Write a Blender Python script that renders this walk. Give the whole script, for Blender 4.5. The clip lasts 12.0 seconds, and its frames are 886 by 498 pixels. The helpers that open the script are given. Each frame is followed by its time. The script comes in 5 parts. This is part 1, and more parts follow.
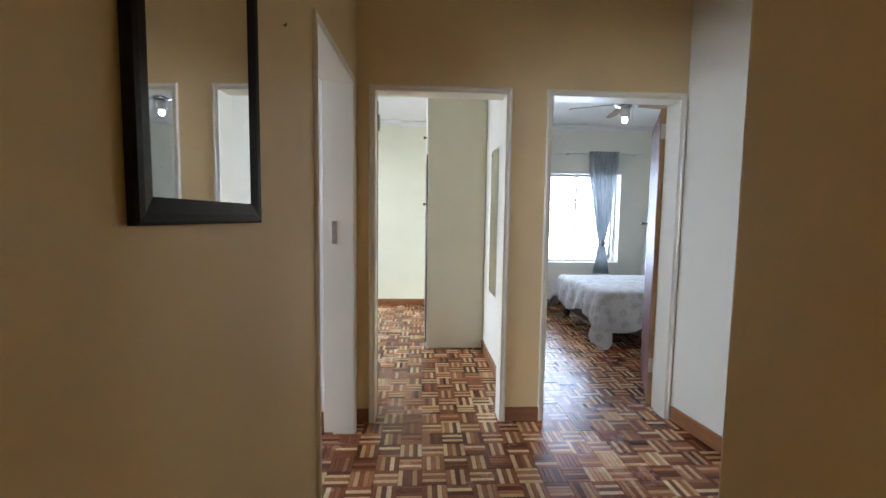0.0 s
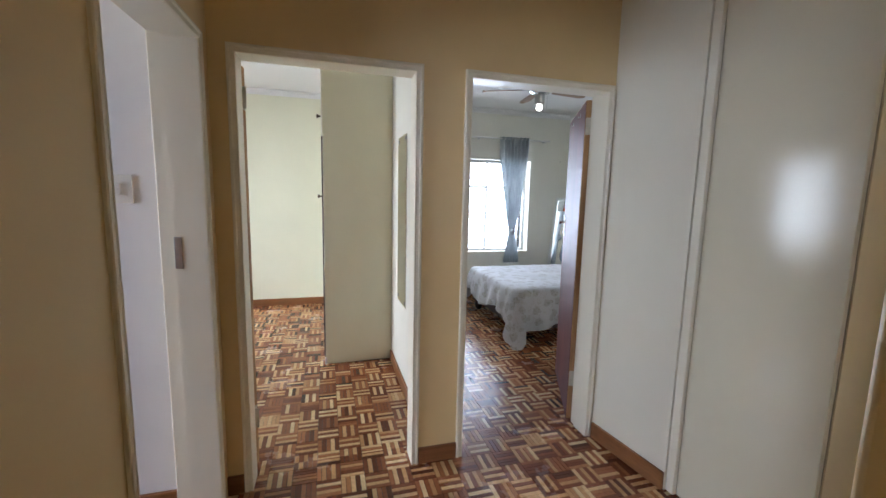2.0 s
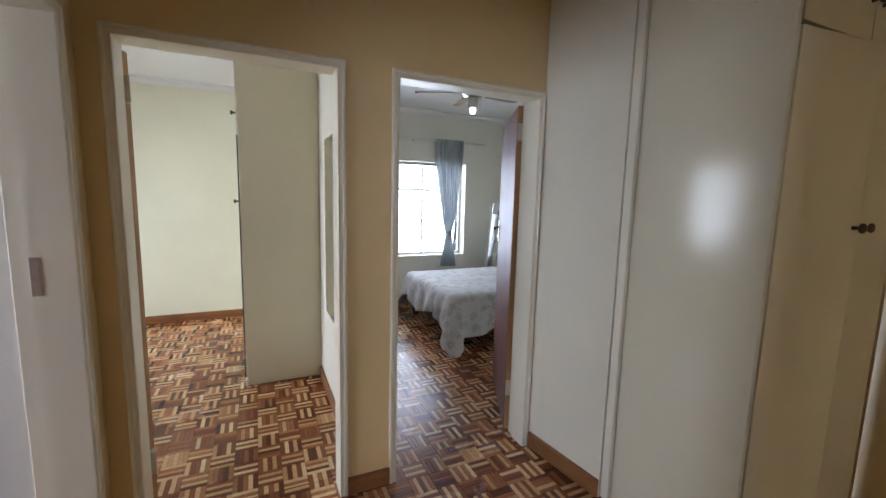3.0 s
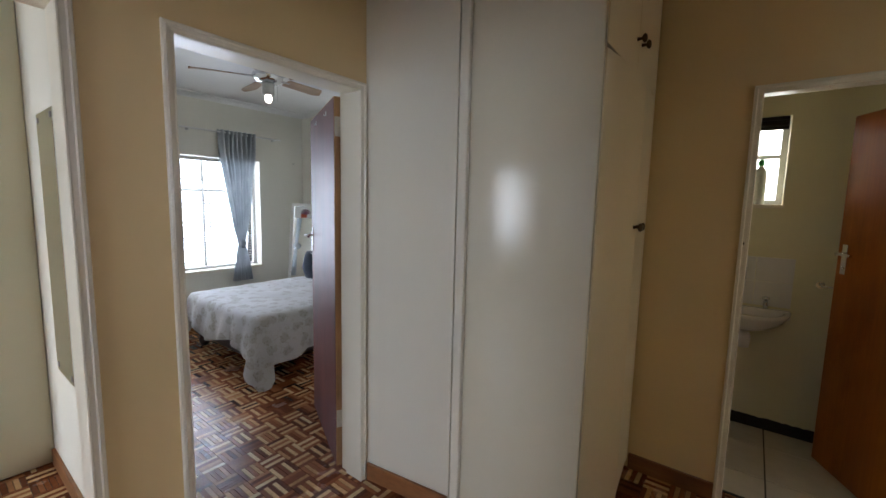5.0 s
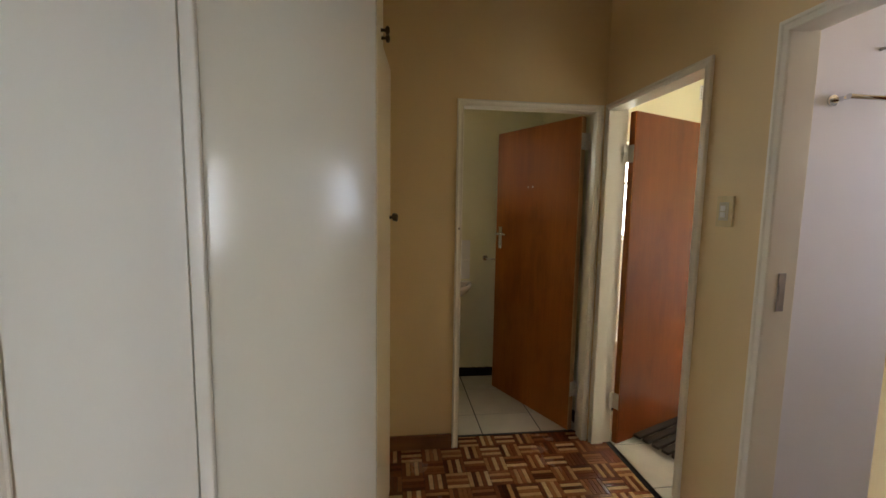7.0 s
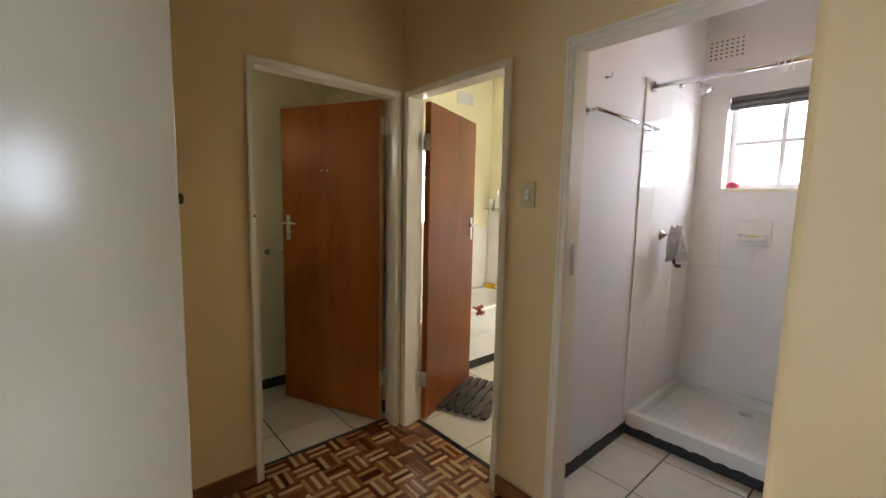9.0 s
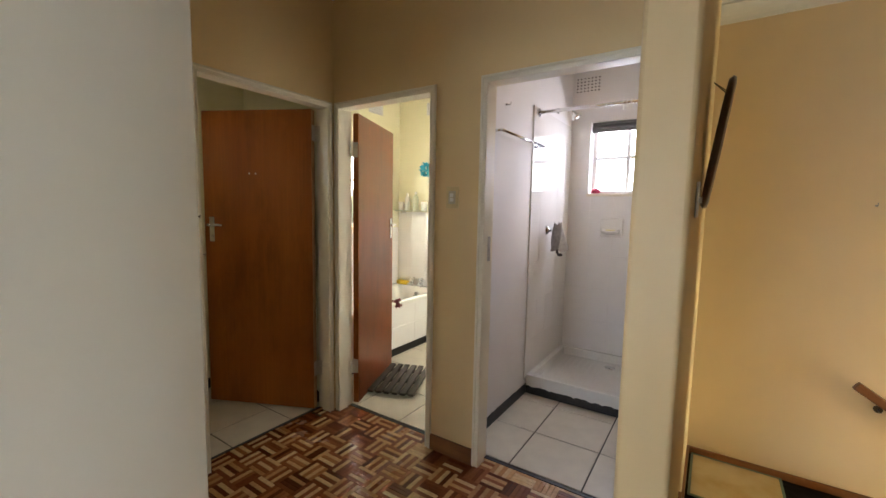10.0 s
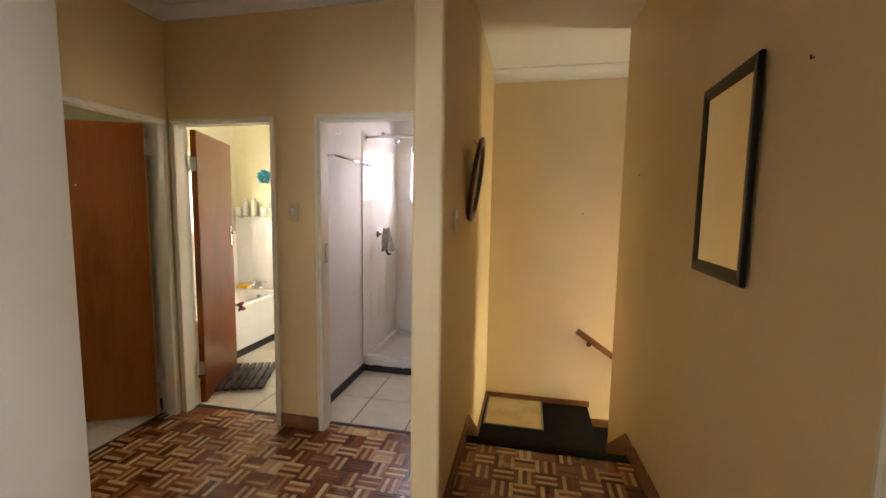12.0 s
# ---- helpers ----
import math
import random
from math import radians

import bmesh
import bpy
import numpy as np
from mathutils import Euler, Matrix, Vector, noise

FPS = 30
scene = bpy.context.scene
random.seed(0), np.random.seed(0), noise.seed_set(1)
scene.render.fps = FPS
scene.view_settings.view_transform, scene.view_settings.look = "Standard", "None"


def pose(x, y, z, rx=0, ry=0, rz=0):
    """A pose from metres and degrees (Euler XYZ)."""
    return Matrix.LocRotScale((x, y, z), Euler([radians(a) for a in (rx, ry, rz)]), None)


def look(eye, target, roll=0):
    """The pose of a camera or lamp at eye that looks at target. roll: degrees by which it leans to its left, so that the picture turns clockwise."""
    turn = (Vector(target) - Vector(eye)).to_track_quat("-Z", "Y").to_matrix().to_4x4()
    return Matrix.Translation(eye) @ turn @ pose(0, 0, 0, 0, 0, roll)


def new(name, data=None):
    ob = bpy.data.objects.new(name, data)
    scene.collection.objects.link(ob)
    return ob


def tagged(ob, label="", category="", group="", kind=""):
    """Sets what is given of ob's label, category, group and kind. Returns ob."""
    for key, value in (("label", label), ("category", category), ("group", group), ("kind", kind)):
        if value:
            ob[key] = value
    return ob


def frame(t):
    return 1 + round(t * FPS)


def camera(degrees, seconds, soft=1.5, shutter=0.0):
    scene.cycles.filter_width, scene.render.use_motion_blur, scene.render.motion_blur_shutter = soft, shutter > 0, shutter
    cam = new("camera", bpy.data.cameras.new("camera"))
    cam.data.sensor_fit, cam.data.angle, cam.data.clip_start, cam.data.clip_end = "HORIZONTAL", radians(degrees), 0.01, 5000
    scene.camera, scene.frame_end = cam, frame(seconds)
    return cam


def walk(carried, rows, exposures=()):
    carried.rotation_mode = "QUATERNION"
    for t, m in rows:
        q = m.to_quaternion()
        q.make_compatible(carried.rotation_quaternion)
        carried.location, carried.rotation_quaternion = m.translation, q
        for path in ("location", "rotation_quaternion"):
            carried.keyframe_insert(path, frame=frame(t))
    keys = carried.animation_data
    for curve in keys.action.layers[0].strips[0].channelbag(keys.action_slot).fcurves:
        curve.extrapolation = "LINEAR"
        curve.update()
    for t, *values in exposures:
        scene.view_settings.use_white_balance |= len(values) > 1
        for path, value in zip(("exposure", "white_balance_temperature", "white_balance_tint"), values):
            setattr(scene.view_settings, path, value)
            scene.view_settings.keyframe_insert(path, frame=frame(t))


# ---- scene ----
cam = camera(94.9, 12.0)
PATH = [
    (0, (0.46, -0.079, 1.287), (0.57, 1.912, 1.135), 0.8),
    (0.5, (0.462, 0.069, 1.348), (0.604, 2.056, 1.175), 0.9),
    (1, (0.454, 0.204, 1.4), (0.746, 2.171, 1.182), 1.1),
    (1.5, (0.488, 0.309, 1.42), (0.916, 2.247, 1.176), 1.2),
    (2, (0.543, 0.409, 1.451), (1.094, 2.314, 1.189), 1.3),
    (2.5, (0.598, 0.469, 1.474), (1.277, 2.333, 1.212), 1.4),
    (4.5, (0.661, 0.75, 1.506), (2.051, 2.17, 1.277), 1.3),
    (5, (0.684, 0.84, 1.501), (2.266, 2.042, 1.276), 1.3),
    (5.5, (0.736, 0.938, 1.503), (2.493, 1.866, 1.278), 1.2),
    (6, (0.767, 1.053, 1.5), (2.687, 1.567, 1.282), 1.2),
    (6.5, (0.774, 1.172, 1.488), (2.76, 1.291, 1.28), 1.1),
    (7, (0.78, 1.244, 1.462), (2.755, 1.002, 1.258), 0.9),
    (7.5, (0.85, 1.285, 1.428), (2.753, 0.704, 1.223), 0.8),
    (9.5, (1.098, 1.642, 1.403), (2.396, 0.138, 1.199), 1.3),
    (10, (0.999, 1.873, 1.392), (2.097, 0.212, 1.204), 1.1),
    (10.5, (0.866, 2.059, 1.434), (1.794, 0.297, 1.245), 1.0),
    (11, (0.785, 2.232, 1.453), (1.482, 0.367, 1.263), 1.1),
    (11.5, (0.728, 2.356, 1.475), (1.26, 0.437, 1.286), 1.0),
    (12, (0.684, 2.39, 1.492), (1.093, 0.442, 1.3), 0.9),
]
EXPOSURES = [(0.0, 0.05, 5550, 11), (1.0, 0.04, 5600, 11), (2.5, -0.24, 5850, 13), (4.5, -0.45, 5950, 13), (5.5, -0.45, 6050, 14), (6.5, -0.14, 6200, 13), (7.5, 0.03, 6150, 12), (9.5, 0.08, 6100, 12), (11.0, 0.10, 6500, 15), (12.0, 0.22, 6600, 16)]
walk(cam, [(t, look(eye, target, roll)) for t, eye, target, roll in PATH], EXPOSURES)

# ---- light ----
world = bpy.data.worlds.new("sky")
scene.world = world
world.use_nodes = True
wn = world.node_tree.nodes
sky = wn.new("ShaderNodeTexSky")
sky.sky_type, sky.sun_disc = "NISHITA", False
sky.sun_elevation, sky.sun_rotation = radians(48), radians(200)
world.node_tree.links.new(sky.outputs[0], wn["Background"].inputs[0])
wn["Background"].inputs[1].default_value = 0.06


def window_light(name, x, y, z, width, height, rz, power, colour, down=14, spread=130):
    """Skylight in a window's opening; rz turns the beam from +y, and down tips it to the floor."""
    data = bpy.data.lights.new(name, "AREA")
    data.shape, data.size, data.size_y, data.energy, data.color, data.spread = "RECTANGLE", width, height, power, colour, radians(spread)
    ob = new(name, data)
    ob.matrix_world = pose(x, y, z, 90 - down, 0, rz)
    return ob


DAY = (0.88, 0.95, 1.0)
window_light("skylight_bedroom", 2.47, 6.36, 1.40, 2.1, 1.60, 180, 115, (0.82, 0.90, 1.0), 6, 150)
window_light("skylight_small_bedroom", -2.86, 4.45, 1.50, 1.8, 1.55, -90, 100, (0.91, 0.97, 1.0), 24, 118)
window_light("skylight_side_room", -3.36, 1.5, 1.66, 1.5, 1.0, -90, 50, (0.80, 0.89, 1.0), 20, 120)
window_light("skylight_shower", 1.66, -2.17, 1.88, 0.70, 0.80, 0, 31, (0.92, 0.91, 1.0), 22, 170)
window_light("skylight_bathroom", 4.53, -1.0, 1.70, 1.1, 1.05, 90, 84, (1.0, 0.95, 0.76))
window_light("skylight_toilet", 4.50, 0.86, 1.86, 0.45, 0.70, 90, 8.0, (1.0, 0.97, 0.86))
window_light("skylight_stair", -2.42, -1.18, -0.45, 0.72, 1.7, -90, 50, (1.0, 0.97, 0.70), -4, 170)


# ---- materials ----
def nodes_of(name, rough=0.6, metal=0.0):
    m = bpy.data.materials.new(name)
    m.use_nodes = True
    n, l = m.node_tree.nodes, m.node_tree.links
    b = n["Principled BSDF"]
    b.inputs["Roughness"].default_value, b.inputs["Metallic"].default_value = rough, metal
    return m, n, l, b


def noise_tex(n, l, scale, detail=4, stretch=(1, 1, 1), rough=0.5):
    tc, mp, t = n.new("ShaderNodeTexCoord"), n.new("ShaderNodeMapping"), n.new("ShaderNodeTexNoise")
    mp.inputs["Scale"].default_value = stretch
    t.inputs["Scale"].default_value, t.inputs["Detail"].default_value, t.inputs["Roughness"].default_value = scale, detail, rough
    l.new(tc.outputs["Object"], mp.inputs[0])
    l.new(mp.outputs[0], t.inputs[0])
    return t.outputs["Fac"]


def ramp(n, l, fac, stops):
    r = n.new("ShaderNodeValToRGB")
    e = r.color_ramp.elements
    e[0].position, e[0].color = stops[0][0], (*stops[0][1], 1)
    e[1].position, e[1].color = stops[-1][0], (*stops[-1][1], 1)
    for p, c in stops[1:-1]:
        k = e.new(p)
        k.color = (*c, 1)
    l.new(fac, r.inputs[0])
    return r.outputs[0]


def mixed(n, l, fac, a, b, mode="MIX"):
    x = n.new("ShaderNodeMix")
    x.data_type, x.blend_type = "RGBA", mode
    for s, v in ((x.inputs[0], fac), (x.inputs[6], a), (x.inputs[7], b)):
        if isinstance(v, (float, int)):
            s.default_value = v
        elif isinstance(v, tuple):
            s.default_value = (*v, 1)
        else:
            l.new(v, s)
    return x.outputs[2]


def bumped(n, l, b, fac, strength, distance=0.002):
    k = n.new("ShaderNodeBump")
    k.inputs["Strength"].default_value, k.inputs["Distance"].default_value = strength, distance
    l.new(fac, k.inputs["Height"])
    l.new(k.outputs[0], b.inputs["Normal"])


def scaled(c, f):
    return tuple(min(1, v * f) for v in c)


def paint(name, colour, rough=0.55, vary=0.06, bump=0.12, orange=90, coat=0.0):
    """Roller-painted plaster or enamel: patchy tone, fine stipple, a few scuffs."""
    m, n, l, b = nodes_of(name, rough)
    big = noise_tex(n, l, 1.3, 5)
    tone = ramp(n, l, big, [(0.3, scaled(colour, 1 - vary)), (0.7, scaled(colour, 1 + vary * 0.6))])
    fine = noise_tex(n, l, orange, 3)
    scuff = noise_tex(n, l, 7, 6, (1, 1, 0.35), 0.7)
    mask = ramp(n, l, scuff, [(0.66, (0, 0, 0)), (0.80, (0.35, 0.35, 0.35))])
    l.new(mixed(n, l, mask, tone, scaled(colour, 0.80)), b.inputs["Base Color"])
    rr = n.new("ShaderNodeMapRange")
    rr.inputs["To Min"].default_value, rr.inputs["To Max"].default_value = max(0.05, rough - 0.08), rough + 0.10
    l.new(big, rr.inputs[0])
    l.new(rr.outputs[0], b.inputs["Roughness"])
    bumped(n, l, b, fine, bump, 0.0015)
    b.inputs["Coat Weight"].default_value = coat
    return m


def wood(name, dark, light, rough=0.35, scale=6.0, axis=2, coat=0.0, bands=1.0, freq=9.0, depth=0.55):
    """Veneer or sawn timber: long grain along one axis, with a wider figure."""
    m, n, l, b = nodes_of(name, rough)
    st = [freq] * 3
    st[axis] = 0.55
    fig = noise_tex(n, l, scale * 0.35, 4, tuple(st), 0.6)
    st2 = [60.0, 60.0, 60.0]
    st2[axis] = 1.4
    grain = noise_tex(n, l, scale * 0.6, 5, tuple(st2), 0.65)
    base = ramp(n, l, fig, [(0.5 - 0.22 * bands, dark), (0.5 + 0.22 * bands, light)])
    g = ramp(n, l, grain, [(0.35, (0.62, 0.62, 0.62)), (0.62, (1, 1, 1))])
    patch = noise_tex(n, l, 2.6, 5, (1.6, 1.6, 0.6) if axis == 2 else (1, 1, 1), 0.62)
    worn = ramp(n, l, patch, [(0.34, (0.58, 0.54, 0.50)), (0.52, (1, 1, 1)), (0.72, (1.12, 1.10, 1.05))])
    c = mixed(n, l, depth, base, g, "MULTIPLY")
    l.new(mixed(n, l, 0.75, c, worn, "MULTIPLY"), b.inputs["Base Color"])
    bumped(n, l, b, grain, 0.10, 0.001)
    b.inputs["Coat Weight"].default_value, b.inputs["Coat Roughness"].default_value = coat, 0.12
    return m


def plain(name, colour, rough=0.5, metal=0.0, vary=0.05, scale=30.0, bump=0.05):
    m, n, l, b = nodes_of(name, rough, metal)
    f = noise_tex(n, l, scale, 4)
    l.new(ramp(n, l, f, [(0.3, scaled(colour, 1 - vary)), (0.7, scaled(colour, 1 + vary))]), b.inputs["Base Color"])
    if bump:
        bumped(n, l, b, f, bump, 0.001)
    return m


def parquet_wood(name, stops):
    """Mosaic fingers: each takes its own timber tone, with grain and a worn sealer."""
    m, n, l, b = nodes_of(name, 0.28)
    geo, info = n.new("ShaderNodeNewGeometry"), n.new("ShaderNodeObjectInfo")
    add, wrap = n.new("ShaderNodeMath"), n.new("ShaderNodeMath")
    add.operation, wrap.operation = "ADD", "FRACT"
    l.new(geo.outputs["Random Per Island"], add.inputs[0])
    l.new(info.outputs["Random"], add.inputs[1])
    l.new(add.outputs[0], wrap.inputs[0])
    tone = ramp(n, l, wrap.outputs[0], stops)
    grain = noise_tex(n, l, 55, 5, (1, 1, 1), 0.6)
    g = ramp(n, l, grain, [(0.3, (0.70, 0.66, 0.62)), (0.7, (1.08, 1.05, 1.0))])
    dirt = noise_tex(n, l, 2.2, 6, (1, 1, 1), 0.65)
    d = ramp(n, l, dirt, [(0.35, (0.72, 0.70, 0.68)), (0.6, (1, 1, 1))])
    c = mixed(n, l, 0.8, tone, g, "MULTIPLY")
    l.new(mixed(n, l, 0.6, c, d, "MULTIPLY"), b.inputs["Base Color"])
    rr = n.new("ShaderNodeMapRange")
    rr.inputs["To Min"].default_value, rr.inputs["To Max"].default_value = 0.15, 0.36
    l.new(dirt, rr.inputs[0])
    l.new(rr.outputs[0], b.inputs["Roughness"])
    bumped(n, l, b, grain, 0.12, 0.001)
    return m


def glass_clear(name, rough=0.0, tint=(1, 1, 1)):
    m, n, l, b = nodes_of(name, rough)
    b.inputs["Base Color"].default_value = (*tint, 1)
    b.inputs["Transmission Weight"].default_value = 1.0
    b.inputs["IOR"].default_value = 1.45
    return m


CREAM = paint("cream_wall_paint", (0.76, 0.575, 0.295), 0.5)
CREAM_ROOM = paint("pale_cream_wall_paint", (0.79, 0.765, 0.665), 0.55)
CREAM_PALE_LEMON = paint("pale_lemon_wall_paint", (0.78, 0.765, 0.585), 0.55)
CREAM_LEMON = paint("lemon_cream_wall_paint", (0.82, 0.78, 0.56), 0.5)
WHITE_WALL = paint("white_wall_paint", (0.80, 0.79, 0.80), 0.75)
STAIR_WALL = paint("peach_cream_wall_paint", (0.82, 0.65, 0.42), 0.5)
CEILING = paint("white_ceiling_paint", (0.80, 0.79, 0.76), 0.7, 0.03, 0.06)
ENAMEL = paint("cream_enamel_paint", (0.81, 0.755, 0.62), 0.30, 0.04, 0.08, 60)
PANEL, _n, _l, _b = nodes_of("glossy_cream_enamel", 0.14)
_f = noise_tex(_n, _l, 1.1, 4)
_l.new(ramp(_n, _l, _f, [(0.3, (0.67, 0.61, 0.465)), (0.7, (0.72, 0.66, 0.515))]), _b.inputs["Base Color"])
_w = _n.new("ShaderNodeMath")
_w.operation = "ADD"
_l.new(noise_tex(_n, _l, 14, 4, (1, 1, 0.35)), _w.inputs[0])
_l.new(noise_tex(_n, _l, 120, 3, (1, 1, 0.5)), _w.inputs[1])
bumped(_n, _l, _b, _w.outputs[0], 0.09, 0.002)
CUPBOARD = paint("cream_cupboard_paint", (0.76, 0.66, 0.47), 0.30, 0.05, 0.08, 60)
PARQUET = parquet_wood("brown_parquet_wood", [(0.0, (0.095, 0.027, 0.011)), (0.3, (0.18, 0.053, 0.021)), (0.6, (0.25, 0.082, 0.032)), (0.85, (0.32, 0.12, 0.048)), (1.0, (0.40, 0.18, 0.072))])
PARQUET_LIGHT = parquet_wood("blond_parquet_wood", [(0.0, (0.46, 0.23, 0.10)), (0.3, (0.58, 0.33, 0.15)), (0.7, (0.69, 0.45, 0.23)), (1.0, (0.75, 0.54, 0.31))])
GROUT = plain("dark_joint_filler", (0.035, 0.022, 0.014), 0.8)
SKIRTING = wood("varnished_skirting_wood", (0.20, 0.075, 0.024), (0.33, 0.14, 0.05), 0.4, 5, 0, 0.2)
SKIRTING_Y = wood("varnished_skirting_wood_along", (0.20, 0.075, 0.024), (0.33, 0.14, 0.05), 0.4, 5, 1, 0.2)
BLACK_PAINT = plain("chipped_black_paint", (0.014, 0.014, 0.016), 0.45, 0, 0.5, 60, 0.3)
VENEER = wood("orange_brown_door_veneer", (0.20, 0.045, 0.004), (0.44, 0.135, 0.014), 0.36, 2.2, 2, 0.08, 1.3, 3.2, 0.35)
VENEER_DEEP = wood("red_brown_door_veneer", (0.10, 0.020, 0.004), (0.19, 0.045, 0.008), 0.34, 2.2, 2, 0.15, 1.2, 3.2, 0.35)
VENEER_RED = wood("mahogany_door_stain", (0.085, 0.018, 0.014), (0.14, 0.034, 0.026), 0.50, 3, 2, 0.0, 1.0, 4.0, 0.4)
PINE = wood("bare_pine_edge", (0.40, 0.20, 0.075), (0.58, 0.34, 0.15), 0.5, 6, 2)
CHROME = plain("chrome_metal", (0.72, 0.73, 0.75), 0.14, 1.0, 0.04)
DULL_METAL = plain("dull_steel", (0.46, 0.45, 0.43), 0.38, 1.0, 0.1)
BRASS = plain("dark_brass", (0.10, 0.075, 0.05), 0.35, 0.9, 0.2)
HINGE_PAINT = plain("painted_hinge_metal", (0.66, 0.62, 0.52), 0.4, 0.1, 0.12)
# near-black colour that stands in for shade in gaps and hollows
DARK = plain("dark_gap_shade", (0.012, 0.011, 0.010), 0.9)
TILE_FLOOR = plain("cream_floor_tile_glaze", (0.70, 0.65, 0.54), 0.22, 0, 0.05, 9, 0.02)
TILE_WALL = plain("white_wall_tile_glaze", (0.82, 0.81, 0.80), 0.045, 0, 0.02, 5, 0.02)
TILE_GROUT = plain("dark_tile_grout", (0.075, 0.068, 0.060), 0.85)
WHITE_GROUT = plain("pale_tile_grout", (0.76, 0.75, 0.73), 0.8)
PLASTIC = plain("white_plastic", (0.80, 0.79, 0.75), 0.32, 0, 0.02)
CERAMIC = plain("white_ceramic_glaze", (0.82, 0.81, 0.78), 0.08, 0, 0.02)
BLACK_FRAME = plain("black_stained_frame", (0.009, 0.007, 0.006), 0.30, 0, 0.4, 40, 0.1)
for _m, _s in ((TILE_WALL, 0.14), (VENEER_RED, 0.25), (VENEER, 0.25), (VENEER_DEEP, 0.14), (BLACK_FRAME, 0.18)):
    _m.node_tree.nodes["Principled BSDF"].inputs["Specular IOR Level"].default_value = _s
MIRROR, _n, _l, _b = nodes_of("mirror_silver", 0.015, 1.0)
_b.inputs["Base Color"].default_value = (0.86, 0.87, 0.86, 1)
PANE = glass_clear("clear_window_glass")
STEEL_WHITE = paint("white_steel_window_paint", (0.76, 0.75, 0.72), 0.35, 0.05, 0.05)
GLOW, _n, _l, _b = nodes_of("overcast_sky_glow")
_b.inputs["Base Color"].default_value = (0, 0, 0, 1)
_b.inputs["Emission Color"].default_value = (0.94, 0.97, 1, 1)
_b.inputs["Emission Strength"].default_value = 5.0


# ---- mesh helpers ----
def box(bm, x0, y0, z0, x1, y1, z1, bevel=0.0, segs=1):
    vs = [bm.verts.new((x, y, z)) for x in (min(x0, x1), max(x0, x1)) for y in (min(y0, y1), max(y0, y1)) for z in (min(z0, z1), max(z0, z1))]
    fs = [bm.faces.new([vs[i] for i in q]) for q in ((0, 1, 3, 2), (4, 6, 7, 5), (0, 4, 5, 1), (2, 3, 7, 6), (0, 2, 6, 4), (1, 5, 7, 3))]
    if bevel:
        bmesh.ops.bevel(bm, geom=list({e for f in fs for e in f.edges}), offset=bevel, segments=segs, profile=0.6, affect="EDGES")
    return bm


def tube(bm, p, q, r, segs=14, r2=None, caps=True):
    """A rod or cone from p to q."""
    p, q = Vector(p), Vector(q)
    turn = (q - p).to_track_quat("Z", "Y").to_matrix()
    rings = []
    for c, k in ((p, r), (q, r if r2 is None else r2)):
        rings.append([bm.verts.new(c + turn @ Vector((k * math.cos(a), k * math.sin(a), 0))) for a in (2 * math.pi * i / segs for i in range(segs))])
    for i in range(segs):
        f = bm.faces.new((rings[0][i], rings[0][(i + 1) % segs], rings[1][(i + 1) % segs], rings[1][i]))
        f.smooth = True
    if caps:
        bm.faces.new(rings[0][::-1])
        bm.faces.new(rings[1])
    return bm


def lathe(bm, profile, centre=(0, 0, 0), axis=(0, 0, 1), segs=24, squash=(1, 1)):
    """Turns (radius, height) pairs round an axis."""
    turn = Vector(axis).to_track_quat("Z", "Y").to_matrix()
    c = Vector(centre)
    rings = [[bm.verts.new(c + turn @ Vector((max(r, 1e-4) * math.cos(2 * math.pi * i / segs) * squash[0], max(r, 1e-4) * math.sin(2 * math.pi * i / segs) * squash[1], h)))
              for i in range(segs)] for r, h in profile]
    for a, b in zip(rings, rings[1:]):
        for i in range(segs):
            f = bm.faces.new((a[i], a[(i + 1) % segs], b[(i + 1) % segs], b[i]))
            f.smooth = True
    bm.faces.new(rings[0][::-1])
    bm.faces.new(rings[-1])
    return bm


def sweep(bm, points, r, segs=8):
    """A round bar along a line of points."""
    pts = [Vector(p) for p in points]
    rings = []
    for i, p in enumerate(pts):
        d = (pts[min(i + 1, len(pts) - 1)] - pts[max(i - 1, 0)]).normalized()
        turn = d.to_track_quat("Z", "Y").to_matrix()
        rings.append([bm.verts.new(p + turn @ Vector((r * math.cos(2 * math.pi * k / segs), r * math.sin(2 * math.pi * k / segs), 0))) for k in range(segs)])
    for a, b in zip(rings, rings[1:]):
        for k in range(segs):
            f = bm.faces.new((a[k], a[(k + 1) % segs], b[(k + 1) % segs], b[k]))
            f.smooth = True
    bm.faces.new(rings[0][::-1])
    bm.faces.new(rings[-1])
    return bm


def finish(name, bm, material):
    bmesh.ops.recalc_face_normals(bm, faces=bm.faces)
    me = bpy.data.meshes.new(name)
    bm.to_mesh(me)
    bm.free()
    me.materials.append(material)
    return me


def part(name, bm, material, parent, label="", m=None):
    ob = new(name, finish(name, bm, material))
    ob.parent = parent
    if m is not None:
        ob.matrix_basis = m
    return tagged(ob, label)


def thing(name, m, label, category, group="", kind=""):
    ob = new(name)
    ob.empty_display_size = 0.1
    ob.matrix_basis = m
    return tagged(ob, label, category, group, kind)


def solid(name, bm, material, label="", category="", kind="structure", m=None):
    ob = new(name, finish(name, bm, material))
    if m is not None:
        ob.matrix_basis = m
    return tagged(ob, label, category, kind=kind)


def B():
    return bmesh.new()


# ---- structure ----
HALL_H, ROOM_H, T, TN = 2.78, 2.655, 0.11, 0.155


